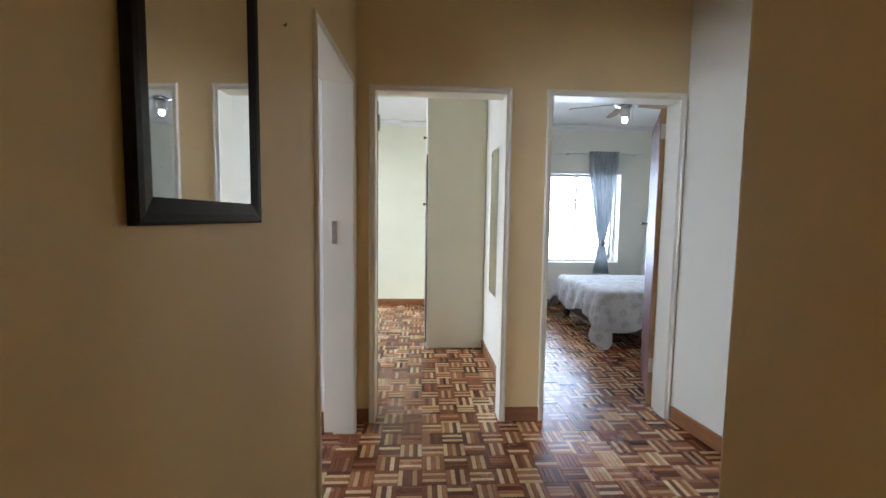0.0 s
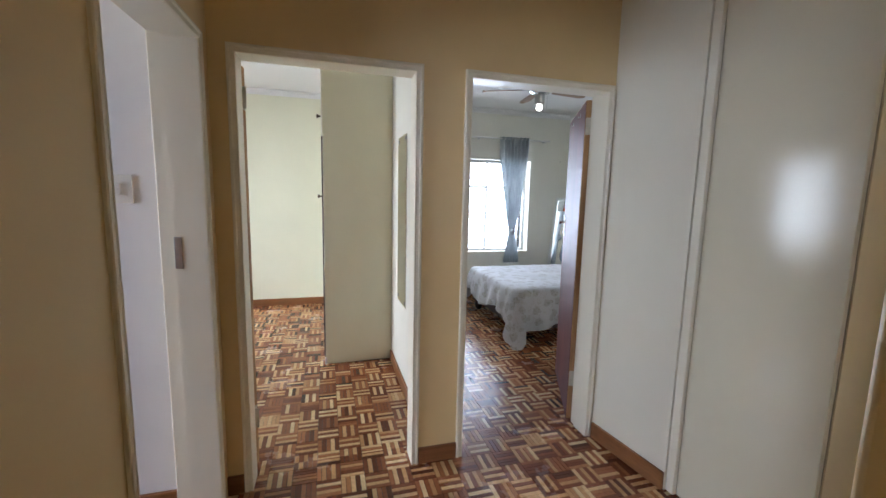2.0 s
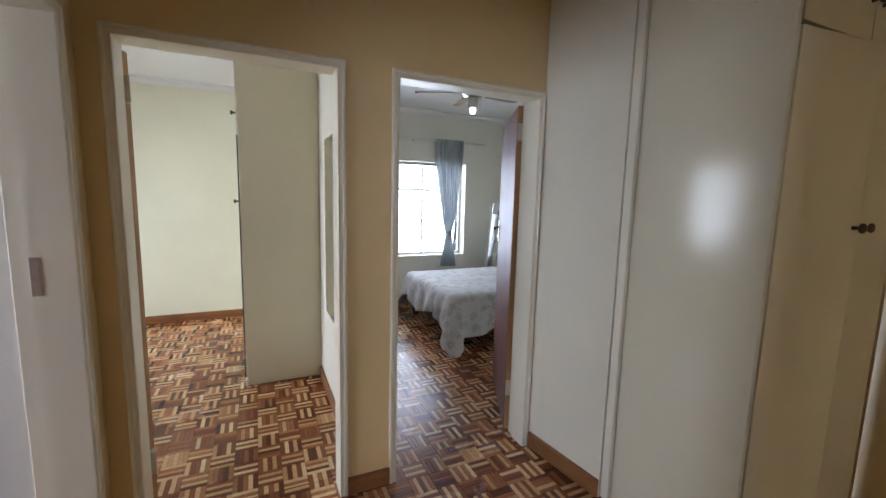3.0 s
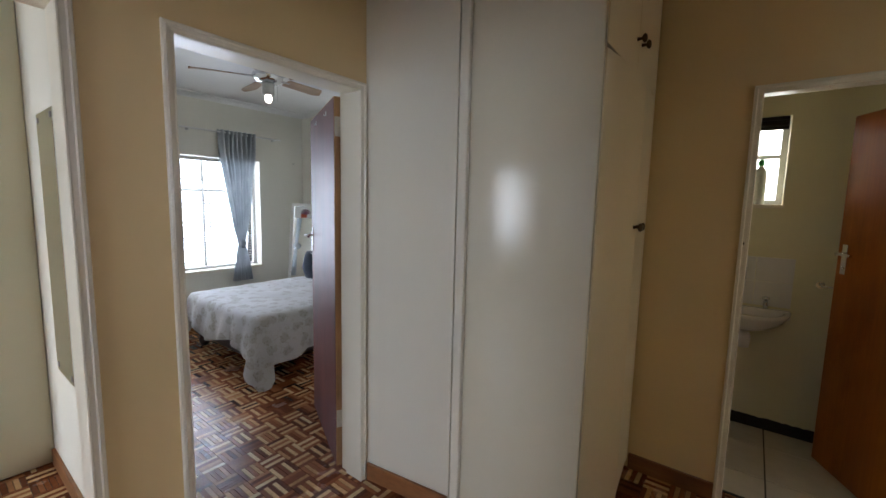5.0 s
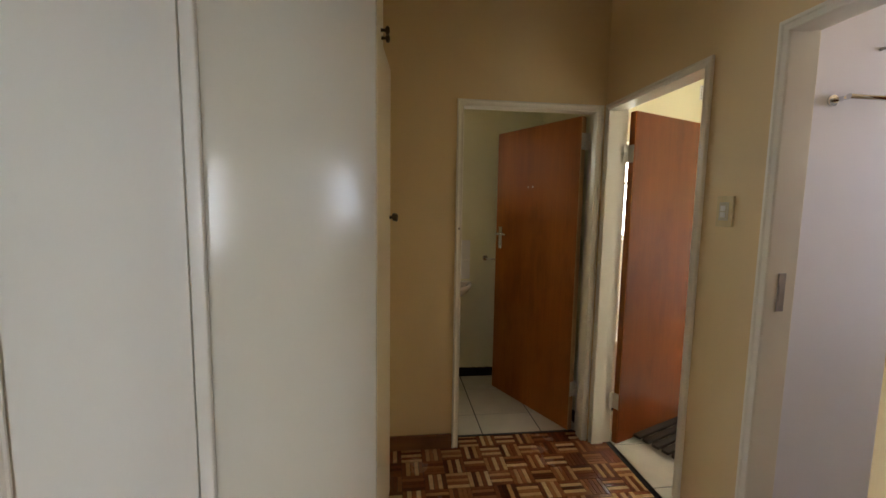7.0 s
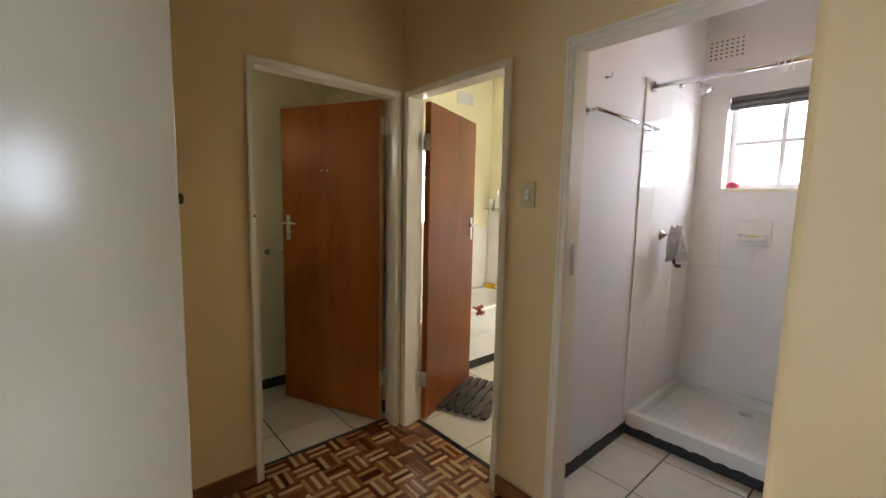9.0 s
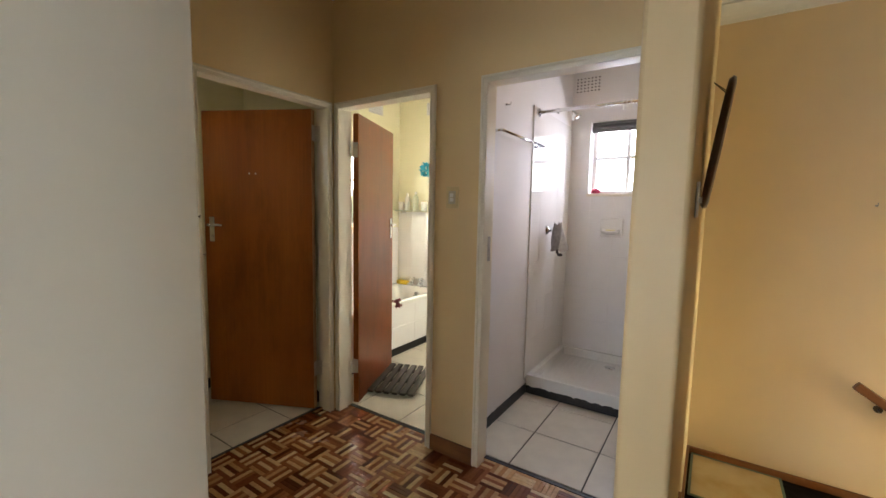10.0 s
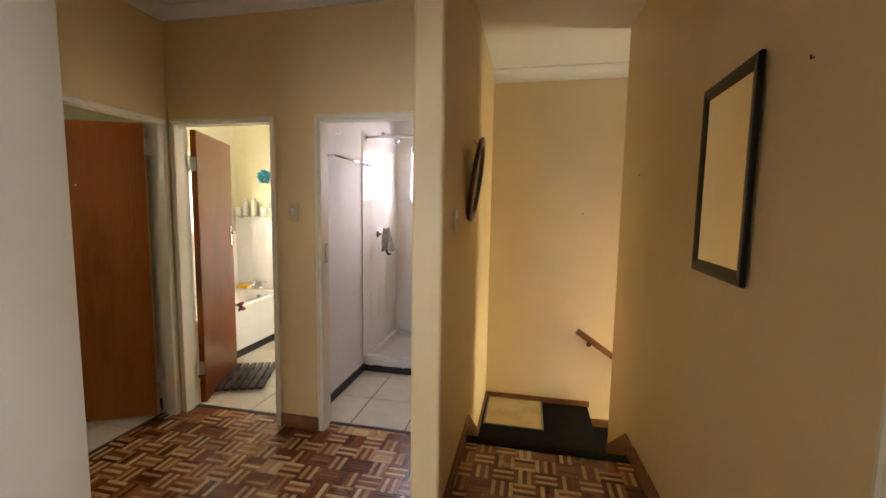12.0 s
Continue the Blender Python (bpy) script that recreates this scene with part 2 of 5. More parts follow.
def wall(name, axis, a, b, u0, u1, material, label, holes=(), z0=0.0, z1=2.85):
    """A wall along an axis from u0 to u1, its faces at a and b; holes: (u0, u1, z0, z1)."""
    us = sorted({u0, u1, *(h[0] for h in holes), *(h[1] for h in holes)})
    zs = sorted({z0, z1, *(min(max(h[2], z0), z1) for h in holes), *(min(max(h[3], z0), z1) for h in holes)})
    def full(i, k):
        if not (0 <= i < len(us) - 1 and 0 <= k < len(zs) - 1):
            return False
        u, z = (us[i] + us[i + 1]) / 2, (zs[k] + zs[k + 1]) / 2
        return not any(h[0] < u < h[1] and h[2] < z < h[3] for h in holes)
    bm, seen = B(), {}
    def v(u, d, z):
        if (u, d, z) not in seen:
            seen[u, d, z] = bm.verts.new((u, d, z) if axis == "x" else (d, u, z))
        return seen[u, d, z]
    for i in range(len(us) - 1):
        for k in range(len(zs) - 1):
            if not full(i, k):
                continue
            p, q, r, s = us[i], us[i + 1], zs[k], zs[k + 1]
            bm.faces.new((v(p, a, r), v(q, a, r), v(q, a, s), v(p, a, s)))
            bm.faces.new((v(p, b, r), v(p, b, s), v(q, b, s), v(q, b, r)))
            for open_, e in ((full(i - 1, k), ((p, r), (p, s))), (full(i + 1, k), ((q, r), (q, s))), (full(i, k - 1), ((p, r), (q, r))), (full(i, k + 1), ((p, s), (q, s)))):
                if not open_:
                    (e0, f0), (e1, f1) = e
                    bm.faces.new((v(e0, a, f0), v(e1, a, f1), v(e1, b, f1), v(e0, b, f0)))
    return solid(name, bm, material, label, "wall")


F = 0.03  # how far a frame reaches into the wall round its opening
HEAD, FACE = 2.032, 0.038  # clear height of the doorways, and the width of their frames
D1, D2 = (0.184, 0.967), (1.257, 2.052)
D_WC, D_BATH, D_SHOWER, D_SIDE = (0.058, 0.850), (2.335, 3.060), (1.238, 1.980), (1.583, 2.276)


def hole(d):
    return (d[0] - F, d[1] + F, -1, HEAD + F)


WIN_BED, WIN_SMALL, WIN_SIDE = (1.60, 3.43, 0.65, 1.97), (3.70, 5.20, 0.75, 2.05), (0.9, 2.1, 0.85, 2.05)
WIN_SHOWER, WIN_BATH, WIN_WC = (1.36, 1.955, 1.565, 2.19), (-1.45, -0.55, 1.20, 2.05), (0.70, 1.02, 1.535, 2.11)

wall("wall_north", "x", 2.41, 2.41 + TN, -0.105, 2.17, CREAM, "cream painted plaster wall with two doorways", (hole(D1), hole(D2)))


def west_face(y):
    """How the passage face of the hand-plastered west wall wanders along y."""
    ys, xs = (-2.0, -0.3, 0.35, 1.5, 2.6), (0.033, 0.031, 0.0, 0.042, 0.080)
    return sum(float(np.interp(y + 0.05 * k, ys, xs)) for k in range(-4, 5)) / 9


breaks = tuple((-0.1 + 0.1 * i, -0.05 + 0.1 * i, -9, -9) for i in range(16))
west_wall = wall("wall_west", "y", -0.105, 0.0, -0.80, 2.41, CREAM, "cream painted plaster passage wall with a doorway", (hole(D_SIDE), *breaks), z0=-1.2)
for v in west_wall.data.vertices:
    if v.co.x > -0.05:
        v.co.x = west_face(v.co.y)
bm, r = B(), 0.014
ends = [(1.05, -1.57), (1.19, -1.57)] + [(1.19 - r + r * math.cos(a), 0.66 - r + r * math.sin(a)) for a in (math.pi / 2 * i / 4 for i in range(5))]
ends += [(1.05 + r - r * math.sin(a), 0.66 - r + r * math.cos(a)) for a in (math.pi / 2 * i / 4 for i in range(5))]
low, high = [bm.verts.new((x, y, -1.2)) for x, y in ends], [bm.verts.new((x, y, 2.85)) for x, y in ends]
for i in range(len(ends)):
    k = (i + 1) % len(ends)
    bm.faces.new((low[i], low[k], high[k], high[i])).smooth = 2 <= i < 6 or 7 <= i < 11
bm.faces.new(low[::-1])
bm.faces.new(high)
solid("wall_passage", bm, CREAM, "cream painted plaster wall between passage and shower", "wall")
wall("wall_south", "x", -T, 0.0, 1.19, 3.225, CREAM, "cream painted plaster wall with bathroom doorways", (hole(D_SHOWER), hole(D_BATH)))
wall("wall_east", "y", 3.115, 3.115 + T, 0.0, 2.41, CREAM, "cream painted plaster wall with the toilet doorway", (hole(D_WC),))
side_wall = wall("wall_cupboard_side", "y", 2.098, 2.28, 1.90, 2.41, ENAMEL, "cream painted plaster wall beside the built-in cupboard")
for v in side_wall.data.vertices:  # the wall runs a little out of square
    if v.co.x < 2.2:
        v.co.x += (2.41 - v.co.y) * 0.125
wall("wall_cupboard_back", "x", 2.30, 2.41 - 0.002, 2.28, 3.115, CREAM_ROOM, "plain plaster wall behind the cupboard")
wall("wall_stair_south", "x", -1.68, -1.57, -2.3, 1.19, STAIR_WALL, "cream painted stairwell wall", z0=-2.2)
wall("wall_stair_north", "x", -0.80, -0.69, -2.3, -0.06, STAIR_WALL, "cream painted stairwell wall", z0=-2.2)
wall("wall_stair_west", "y", -2.3, -2.19, -1.57, -0.80, STAIR_WALL, "stairwell end wall with a tall window", ((-1.53, -0.84, -1.25, 0.35),), z0=-2.2)
wall("wall_small_bedroom_north", "x", 5.88, 6.10, -2.6, 1.135, CREAM_PALE_LEMON, "pale lemon cream bedroom wall")
wall("wall_bedroom_north", "x", 5.88, 6.10, 1.135, 4.27, CREAM_ROOM, "pale cream bedroom wall with a wide window", (WIN_BED,))
wall("wall_bedroom_east", "y", 4.05, 4.27, 2.41, 5.88, CREAM_ROOM, "pale cream bedroom wall")
wall("wall_bedroom_south", "x", 2.41, 2.565, 2.17, 4.05, CREAM_ROOM, "pale cream bedroom wall behind the open door")
wall("wall_between_bedrooms", "y", 1.085, 1.185, 2.565, 5.88, CREAM_ROOM, "pale cream wall between the bedrooms")
wall("wall_small_bedroom_west", "y", -2.6, -2.5, 2.565, 5.88, CREAM_ROOM, "pale cream bedroom wall with a window", (WIN_SMALL,))
wall("wall_side_room_north", "x", 2.375, 2.565, -3.0, -0.1055, WHITE_WALL, "pale cream wall of the side room")
wall("wall_side_room_west", "y", -3.1, -3.0, -0.69, 2.565, CREAM_ROOM, "pale cream wall of the side room with a window", (WIN_SIDE,))
wall("wall_bath_east", "y", 4.15, 4.37, -1.92, 1.30, CREAM_LEMON, "lemon cream bathroom wall with two windows", (WIN_BATH, WIN_WC))
wall("wall_shower_south", "x", -2.12, -1.92, 1.05, 2.19, WHITE_WALL, "white painted shower wall with a small window", (WIN_SHOWER,))
wall("wall_bath_south", "x", -2.12, -1.92, 2.19, 4.37, CREAM_LEMON, "lemon cream bathroom wall above white tiles")
wall("wall_shower_west", "y", 1.05, 1.19, -1.92, -1.68, WHITE_WALL, "white painted shower wall end")
wall("wall_shower_bath", "y", 2.13, 2.24, -1.92, -T, WHITE_WALL, "white painted wall between shower and bathroom")
wall("wall_bath_toilet", "x", -T, 0.0, 3.225, 4.15, CREAM_LEMON, "lemon cream wall between bathroom and toilet")
wall("wall_toilet_north", "x", 1.20, 1.30, 3.225, 4.15, CREAM_LEMON, "lemon cream toilet wall")


def slab(name, x0, y0, x1, y1, z0, z1, material, label, category, parent=None):
    return solid(name, box(B(), x0, y0, z0, x1, y1, z1), material, label, category)


slab("ceiling_hall", 0.0, -1.57, 3.115, 2.41, HALL_H, HALL_H + 0.08, CEILING, "white painted hall ceiling", "ceiling")
slab("ceiling_stair", -2.3, -1.57, 0.0, -0.80, HALL_H, HALL_H + 0.08, CEILING, "white painted stairwell ceiling", "ceiling")
slab("ceiling_bedroom", 1.185, 2.565, 4.05, 5.88, ROOM_H, ROOM_H + 0.19, CEILING, "white painted bedroom ceiling", "ceiling")
slab("ceiling_small_bedroom", -2.5, 2.565, 1.085, 5.88, ROOM_H, ROOM_H + 0.19, CEILING, "white painted bedroom ceiling", "ceiling")
slab("ceiling_side_room", -3.0, -0.69, -0.105, 2.375, ROOM_H, ROOM_H + 0.19, CEILING, "white painted side room ceiling", "ceiling")
slab("ceiling_bathrooms", 1.19, -1.92, 4.15, -T, 2.80, 2.86, CEILING, "white painted bathroom ceiling", "ceiling")
slab("ceiling_toilet", 3.225, 0.0, 4.15, 1.20, 2.80, 2.86, CEILING, "white painted toilet ceiling", "ceiling")
slab("wall_side_room_south", -3.0, -0.69, -0.105, -0.62, 0, 2.85, CREAM_ROOM, "pale cream wall closing the side room", "wall")


# ---- doors ----
def frame_profile(t):
    """(outward from the opening, depth through the wall) of a pressed-steel door frame."""
    w = FACE
    return [(w, 0.0), (w, -0.011), (w - 0.003, -0.015), (w - 0.012, -0.016), (w - 0.016, -0.010), (0.009, -0.009), (0.006, -0.012), (0.002, -0.011), (0, -0.004), (0, t - 0.046),
            (0.014, t - 0.046), (0.014, t + 0.006), (0.018, t + 0.011), (w - 0.004, t + 0.012), (w, t + 0.008), (w, t)]


def jamb(bm, u0, u1, h, prof, side):
    """One member of the frame, mitred at the head."""
    rings = []
    for o, d in prof:
        if side == "head":
            rings.append(((u0 - o, d, h + o), (u1 + o, d, h + o)))
        elif side == "low":
            rings.append(((u0 - o, d, 0), (u0 - o, d, h + o)))
        else:
            rings.append(((u1 + o, d, 0), (u1 + o, d, h + o)))
    vs = [[bm.verts.new(p) for p in r] for r in rings]
    for i in range(len(vs)):
        a, b = vs[i], vs[(i + 1) % len(vs)]
        bm.faces.new((a[0], a[1], b[1], b[0]))
    if side != "head":
        bm.faces.new([v[0] for v in vs])
    return bm


def door_leaf(door, width, m, face, edge, handle_in, hinge_side=1, leaf_label="", lever=True, hinges=(0.24, 1.83)):
    """A flush leaf from its hinge along +x, 40 mm thick to -y, with lever sets and two hinges."""
    leaf = part("leaf", box(B(), 0.003, -0.040, 0.010, width, 0.0, 2.028, 0.002), face, door, leaf_label, m)
    part("hinge_edge", box(B(), -0.001, -0.0385, 0.012, 0.003, -0.0015, 2.026), edge, leaf, "bare timber edge")
    part("lock_edge", box(B(), width, -0.0385, 0.012, width + 0.004, -0.0015, 2.026), edge, leaf, "bare timber edge")
    part("top_edge", box(B(), 0.004, -0.0385, 2.028, width - 0.001, -0.0015, 2.031), edge, leaf, "bare timber edge")
    part("latch", box(B(), width + 0.004, -0.032, 1.18, width + 0.006, -0.010, 1.30), DULL_METAL, leaf, "steel lock face plate")
    if lever:
        for s, y0 in ((1, 0.0), (-1, -0.040)):
            x = width - 0.055
            h = part("handle", box(B(), x - 0.019, y0, 1.15, x + 0.019, y0 + s * 0.007, 1.32, 0.004, 2), CHROME, leaf, "chrome lever handle on a back plate")
            bm = tube(B(), (x, y0 + s * 0.006, 1.265), (x, y0 + s * 0.045, 1.265), 0.009)
            sweep(bm, [(x, y0 + s * 0.045, 1.265), (x - 0.02, y0 + s * 0.05, 1.266), (x - 0.07, y0 + s * 0.05, 1.268), (x - 0.11, y0 + s * 0.047, 1.262)], 0.0085, 10)
            tube(bm, (x, y0 + s * 0.005, 1.185), (x, y0 + s * 0.012, 1.185), 0.008)
            me = finish("lever", bm, CHROME)
            h.data.materials.append(CHROME)
            k = B()
            k.from_mesh(h.data)
            k.from_mesh(me)
            k.to_mesh(h.data)
            k.free()
    for z in hinges:
        bm = tube(B(), (-0.004, 0.008, z), (-0.004, 0.008, z + 0.10), 0.007, 12)
        box(bm, -0.003, -0.036, z, -0.0012, 0.006, z + 0.10)
        box(bm, -0.038, 0.0045, z, -0.004, 0.0065, z + 0.10)
        for k in range(3):
            tube(bm, (-0.004, -0.026 + 0.010 * (k % 2), z + 0.02 + 0.03 * k), (-0.0008, -0.026 + 0.010 * (k % 2), z + 0.02 + 0.03 * k), 0.004, 8)
        part("hinge", bm, HINGE_PAINT, leaf, "paint-spattered butt hinge")
    return leaf


def doorway(name, m, u0, u1, t, label, strike=None):
    """The frame in its wall; m takes (along, through, up) to the world."""
    door = thing(name, m, label, "door", kind="structure")
    for nm, side in (("jamb", "low"), ("jamb", "high"), ("head", "head")):
        part(nm, jamb(B(), u0, u1, HEAD, frame_profile(t), side), ENAMEL, door)
    if strike is not None:
        u, s = (u0, 1) if strike == "low" else (u1, -1)
        bm = box(B(), u, t - 0.075, 1.13, u + s * 0.003, t - 0.047, 1.26, 0.001)
        box(bm, u + s * 0.001, t - 0.070, 1.165, u + s * 0.0045, t - 0.053, 1.225)
        part("strike_plate", bm, DULL_METAL, door, "worn steel strike plate")
    return door


def hung(door, hinge_world, free_world, width, face, edge, label, flip=False, hinges=(0.24, 1.83)):
    """Hangs a leaf at a place in the world, turned to face its free edge."""
    hx, hy = hinge_world
    ang = math.degrees(math.atan2(free_world[1] - hy, free_world[0] - hx))
    m = door.matrix_basis.inverted() @ pose(hx, hy, 0, 0, 0, ang)
    if flip:
        m = m @ Matrix.Diagonal((1, -1, 1, 1))
    return door_leaf(door, width, m, face, edge, True, leaf_label=label, hinges=hinges)


north = pose(0, 2.41, 0)
d = doorway("door_1", north, *D1, TN, "open brown door in a cream steel frame")
hung(d, (0.164, 2.572), (-0.54, 2.894), 0.795, VENEER, PINE, "orange-brown flush door leaf seen edge on")
d = doorway("door_2", north, *D2, TN, "half-open mahogany door in a cream steel frame")
leaf = hung(d, (2.080, 2.578), (2.408, 3.245), 0.76, VENEER_RED, PINE, "mahogany-stained flush door leaf", True)
for x in (0.20, 0.52):
    part("coat_hook", sweep(box(B(), x - 0.005, -0.0445, 1.965, x + 0.005, -0.0405, 1.99, 0.001), [(x, -0.043, 1.972), (x, -0.052, 1.966), (x, -0.057, 1.974)], 0.0022, 8), DULL_METAL, leaf, "small steel coat hook")
east = pose(3.115, 0, 0, 0, 0, -90)
d = doorway("door_3", east, -D_WC[1], -D_WC[0], T, "open orange-brown toilet door in a cream frame", "low")
leaf = hung(d, (3.227, 0.066), (3.945, 0.404), 0.785, VENEER, PINE, "orange-brown veneered flush door leaf", True)
for x in (0.40, 0.445):
    part("filled_hole", tube(B(), (x, -0.0405, 1.615), (x, -0.0412, 1.615), 0.006, 12), HINGE_PAINT, leaf, "pale filled screw hole")
south = pose(0, 0, 0, 0, 0, 180)
d = doorway("door_4", south, -D_BATH[1], -D_BATH[0], T, "open orange-brown bathroom door in a cream frame")
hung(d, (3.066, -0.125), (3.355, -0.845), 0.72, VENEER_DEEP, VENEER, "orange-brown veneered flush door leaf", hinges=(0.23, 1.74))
d = doorway("door_5", south, -D_SHOWER[1], -D_SHOWER[0], T, "open shower room door in a cream frame", "low")
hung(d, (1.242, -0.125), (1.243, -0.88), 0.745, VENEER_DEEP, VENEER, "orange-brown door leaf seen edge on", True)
west = pose(-0.0147, 0, 0, 0, 0, 87.9)
d = doorway("door_6", west, *D_SIDE, 0.165, "open side room doorway in a cream steel frame", "high")
hung(d, (-0.130, 1.560), (-0.76, 1.25), 0.70, VENEER, PINE, "brown flush door leaf swung into the side room")


# ---- windows ----
def steel_window(name, m, w, h, cols, rows, depth, label, sill=True, bars=0):
    """A steel casement in its opening: m takes (along, outward, up) to the world."""
    win = thing(name, m, label, "window", kind="structure")
    y = depth * 0.62
    bm = B()
    for a in ((0, 0, 0.035, h), (w - 0.035, 0, w, h), (0.035, 0, w - 0.035, 0.035), (0.035, h - 0.035, w - 0.035, h)):
        box(bm, a[0], y, a[1], a[2], y + 0.035, a[3])
    part("window_frame", bm, STEEL_WHITE, win)
    xs = [0.035 + (w - 0.07) * i / cols for i in range(cols + 1)]
    zs = [0.035 + (h - 0.07) * k for k in rows]
    for x in xs[1:-1]:
        part("mullion", box(B(), x - 0.014, y + 0.003, 0.035, x + 0.014, y + 0.032, h - 0.035), STEEL_WHITE, win)
    for z in zs[1:-1]:
        part("transom", box(B(), 0.035, y + 0.004, z - 0.013, w - 0.035, y + 0.031, z + 0.013), STEEL_WHITE, win)
    for i in range(cols):
        for k in range(len(zs) - 1):
            p = part("pane", box(B(), xs[i] + 0.002, y + 0.014, zs[k] + 0.002, xs[i + 1] - 0.002, y + 0.018, zs[k + 1] - 0.002), PANE, win)
            p.visible_shadow = False
    for k in range(bars):
        z = h * (k + 1) / (bars + 1)
        part("burglar_bar", tube(B(), (0.036, y - 0.012, z), (w - 0.036, y - 0.012, z), 0.005, 8), STEEL_WHITE, win)
    if sill:
        part("window_sill", box(B(), -0.01, -0.015, -0.022, w + 0.01, y, 0.004, 0.004, 2), ENAMEL, win, "painted inner sill")
    return win


def bounds(w):
    return w[1] - w[0], w[3] - w[2]


steel_window("window_1", pose(WIN_BED[0], 5.88, WIN_BED[2]), *bounds(WIN_BED), 3, (0, 0.72, 1), 0.22, "wide white steel bedroom window", bars=6)
steel_window("window_2", pose(-2.5, WIN_SMALL[0], WIN_SMALL[2], 0, 0, 90), *bounds(WIN_SMALL), 3, (0, 0.7, 1), 0.10, "white steel bedroom window")
steel_window("window_3", pose(-3.0, WIN_SIDE[0], WIN_SIDE[2], 0, 0, 90), *bounds(WIN_SIDE), 2, (0, 0.7, 1), 0.10, "white steel side room window")
steel_window("window_4", pose(WIN_SHOWER[1], -1.92, WIN_SHOWER[2], 0, 0, 180), *bounds(WIN_SHOWER), 2, (0, 0.52, 1), 0.20, "small white steel shower window")
steel_window("window_5", pose(4.15, WIN_BATH[1], WIN_BATH[2], 0, 0, -90), *bounds(WIN_BATH), 2, (0, 0.6, 1), 0.22, "white steel bathroom window")
steel_window("window_6", pose(4.15, WIN_WC[1], WIN_WC[2], 0, 0, -90), *bounds(WIN_WC), 1, (0, 0.58, 1), 0.22, "narrow white steel toilet window")
steel_window("window_7", pose(-2.19, -1.53, -1.25, 0, 0, 90), 0.69, 1.6, 1, (0, 0.5, 1), 0.11, "tall white steel stair window")

# ---- floors ----
slab("floor_hall", 0.0005, -0.13, 3.225, 2.565, -0.15, -0.004, GROUT, "mosaic parquet floor of brown and blond fingers", "floor")
slab("floor_bedroom", 1.185, 2.565, 4.05, 5.88, -0.15, -0.004, GROUT, "mosaic parquet bedroom floor", "floor")
slab("floor_small_bedroom", -2.5, 2.565, 1.085, 5.88, -0.15, -0.004, GROUT, "mosaic parquet bedroom floor", "floor")
slab("floor_side_room", -3.0, -0.62, 0.0, 2.375, -0.15, -0.004, GROUT, "mosaic parquet floor of the side room", "floor")
slab("floor_shower", 1.19, -1.92, 2.13, -0.10, -0.15, -0.004, TILE_GROUT, "cream tiled shower room floor", "floor")
slab("floor_bathroom", 2.24, -1.92, 4.15, -0.10, -0.15, -0.004, TILE_GROUT, "cream tiled bathroom floor", "floor")
slab("floor_toilet", 3.215, 0.0, 4.15, 1.20, -0.15, -0.004, TILE_GROUT, "cream tiled toilet floor", "floor")

# ---- stair ----
TREAD = plain("black_rubber_tread", (0.010, 0.009, 0.009), 0.8, 0, 0.3, 25, 0.2)
TREAD.node_tree.nodes["Principled BSDF"].inputs["Specular IOR Level"].default_value = 0.12
stair = thing("stairs", pose(0.055, -1.57, -0.37), "black-topped stair turning down from the passage", "stairs", kind="structure")


def stair_part(nm, x0, y0, z0, x1, y1, z1, material, label="", bevel=0.004):
    return part(nm, box(B(), x0 - 0.055, y0 + 1.57, z0 + 0.37, x1 - 0.055, y1 + 1.57, z1 + 0.37, bevel), material, stair, label)


stair_part("nosing", 0.034, -0.165, -0.045, 1.047, -0.085, 0.006, TREAD, "black nosing strip at the parquet edge")
stair_part("riser", 0.034, -0.150, -0.185, 1.047, -0.131, -0.046, TREAD)
stair_part("tread", 0.034, -0.42, -0.225, 1.047, -0.135, -0.186, TREAD, "black painted tread")
stair_part("riser", 0.034, -0.405, -0.37, 1.047, -0.386, -0.226, TREAD)
stair_part("landing", 0.075, -1.567, -0.42, 1.047, -0.388, -0.37, TREAD, "black painted landing")
for i in range(6):
    x, z = 0.075 - 0.26 * i, -0.37 - 0.185 * (i + 1)
    stair_part("riser", x - 0.002, -1.567, z, x + 0.016, -0.803, z + 0.15, TREAD)
    stair_part("tread", x - 0.29, -1.567, z - 0.045, x - 0.003, -0.803, z - 0.001, TREAD, "black painted tread")
slab("floor_stair_bottom", -2.19, -1.57, -1.5, -0.80, -1.75, -1.66, TREAD, "dark lower landing", "floor")

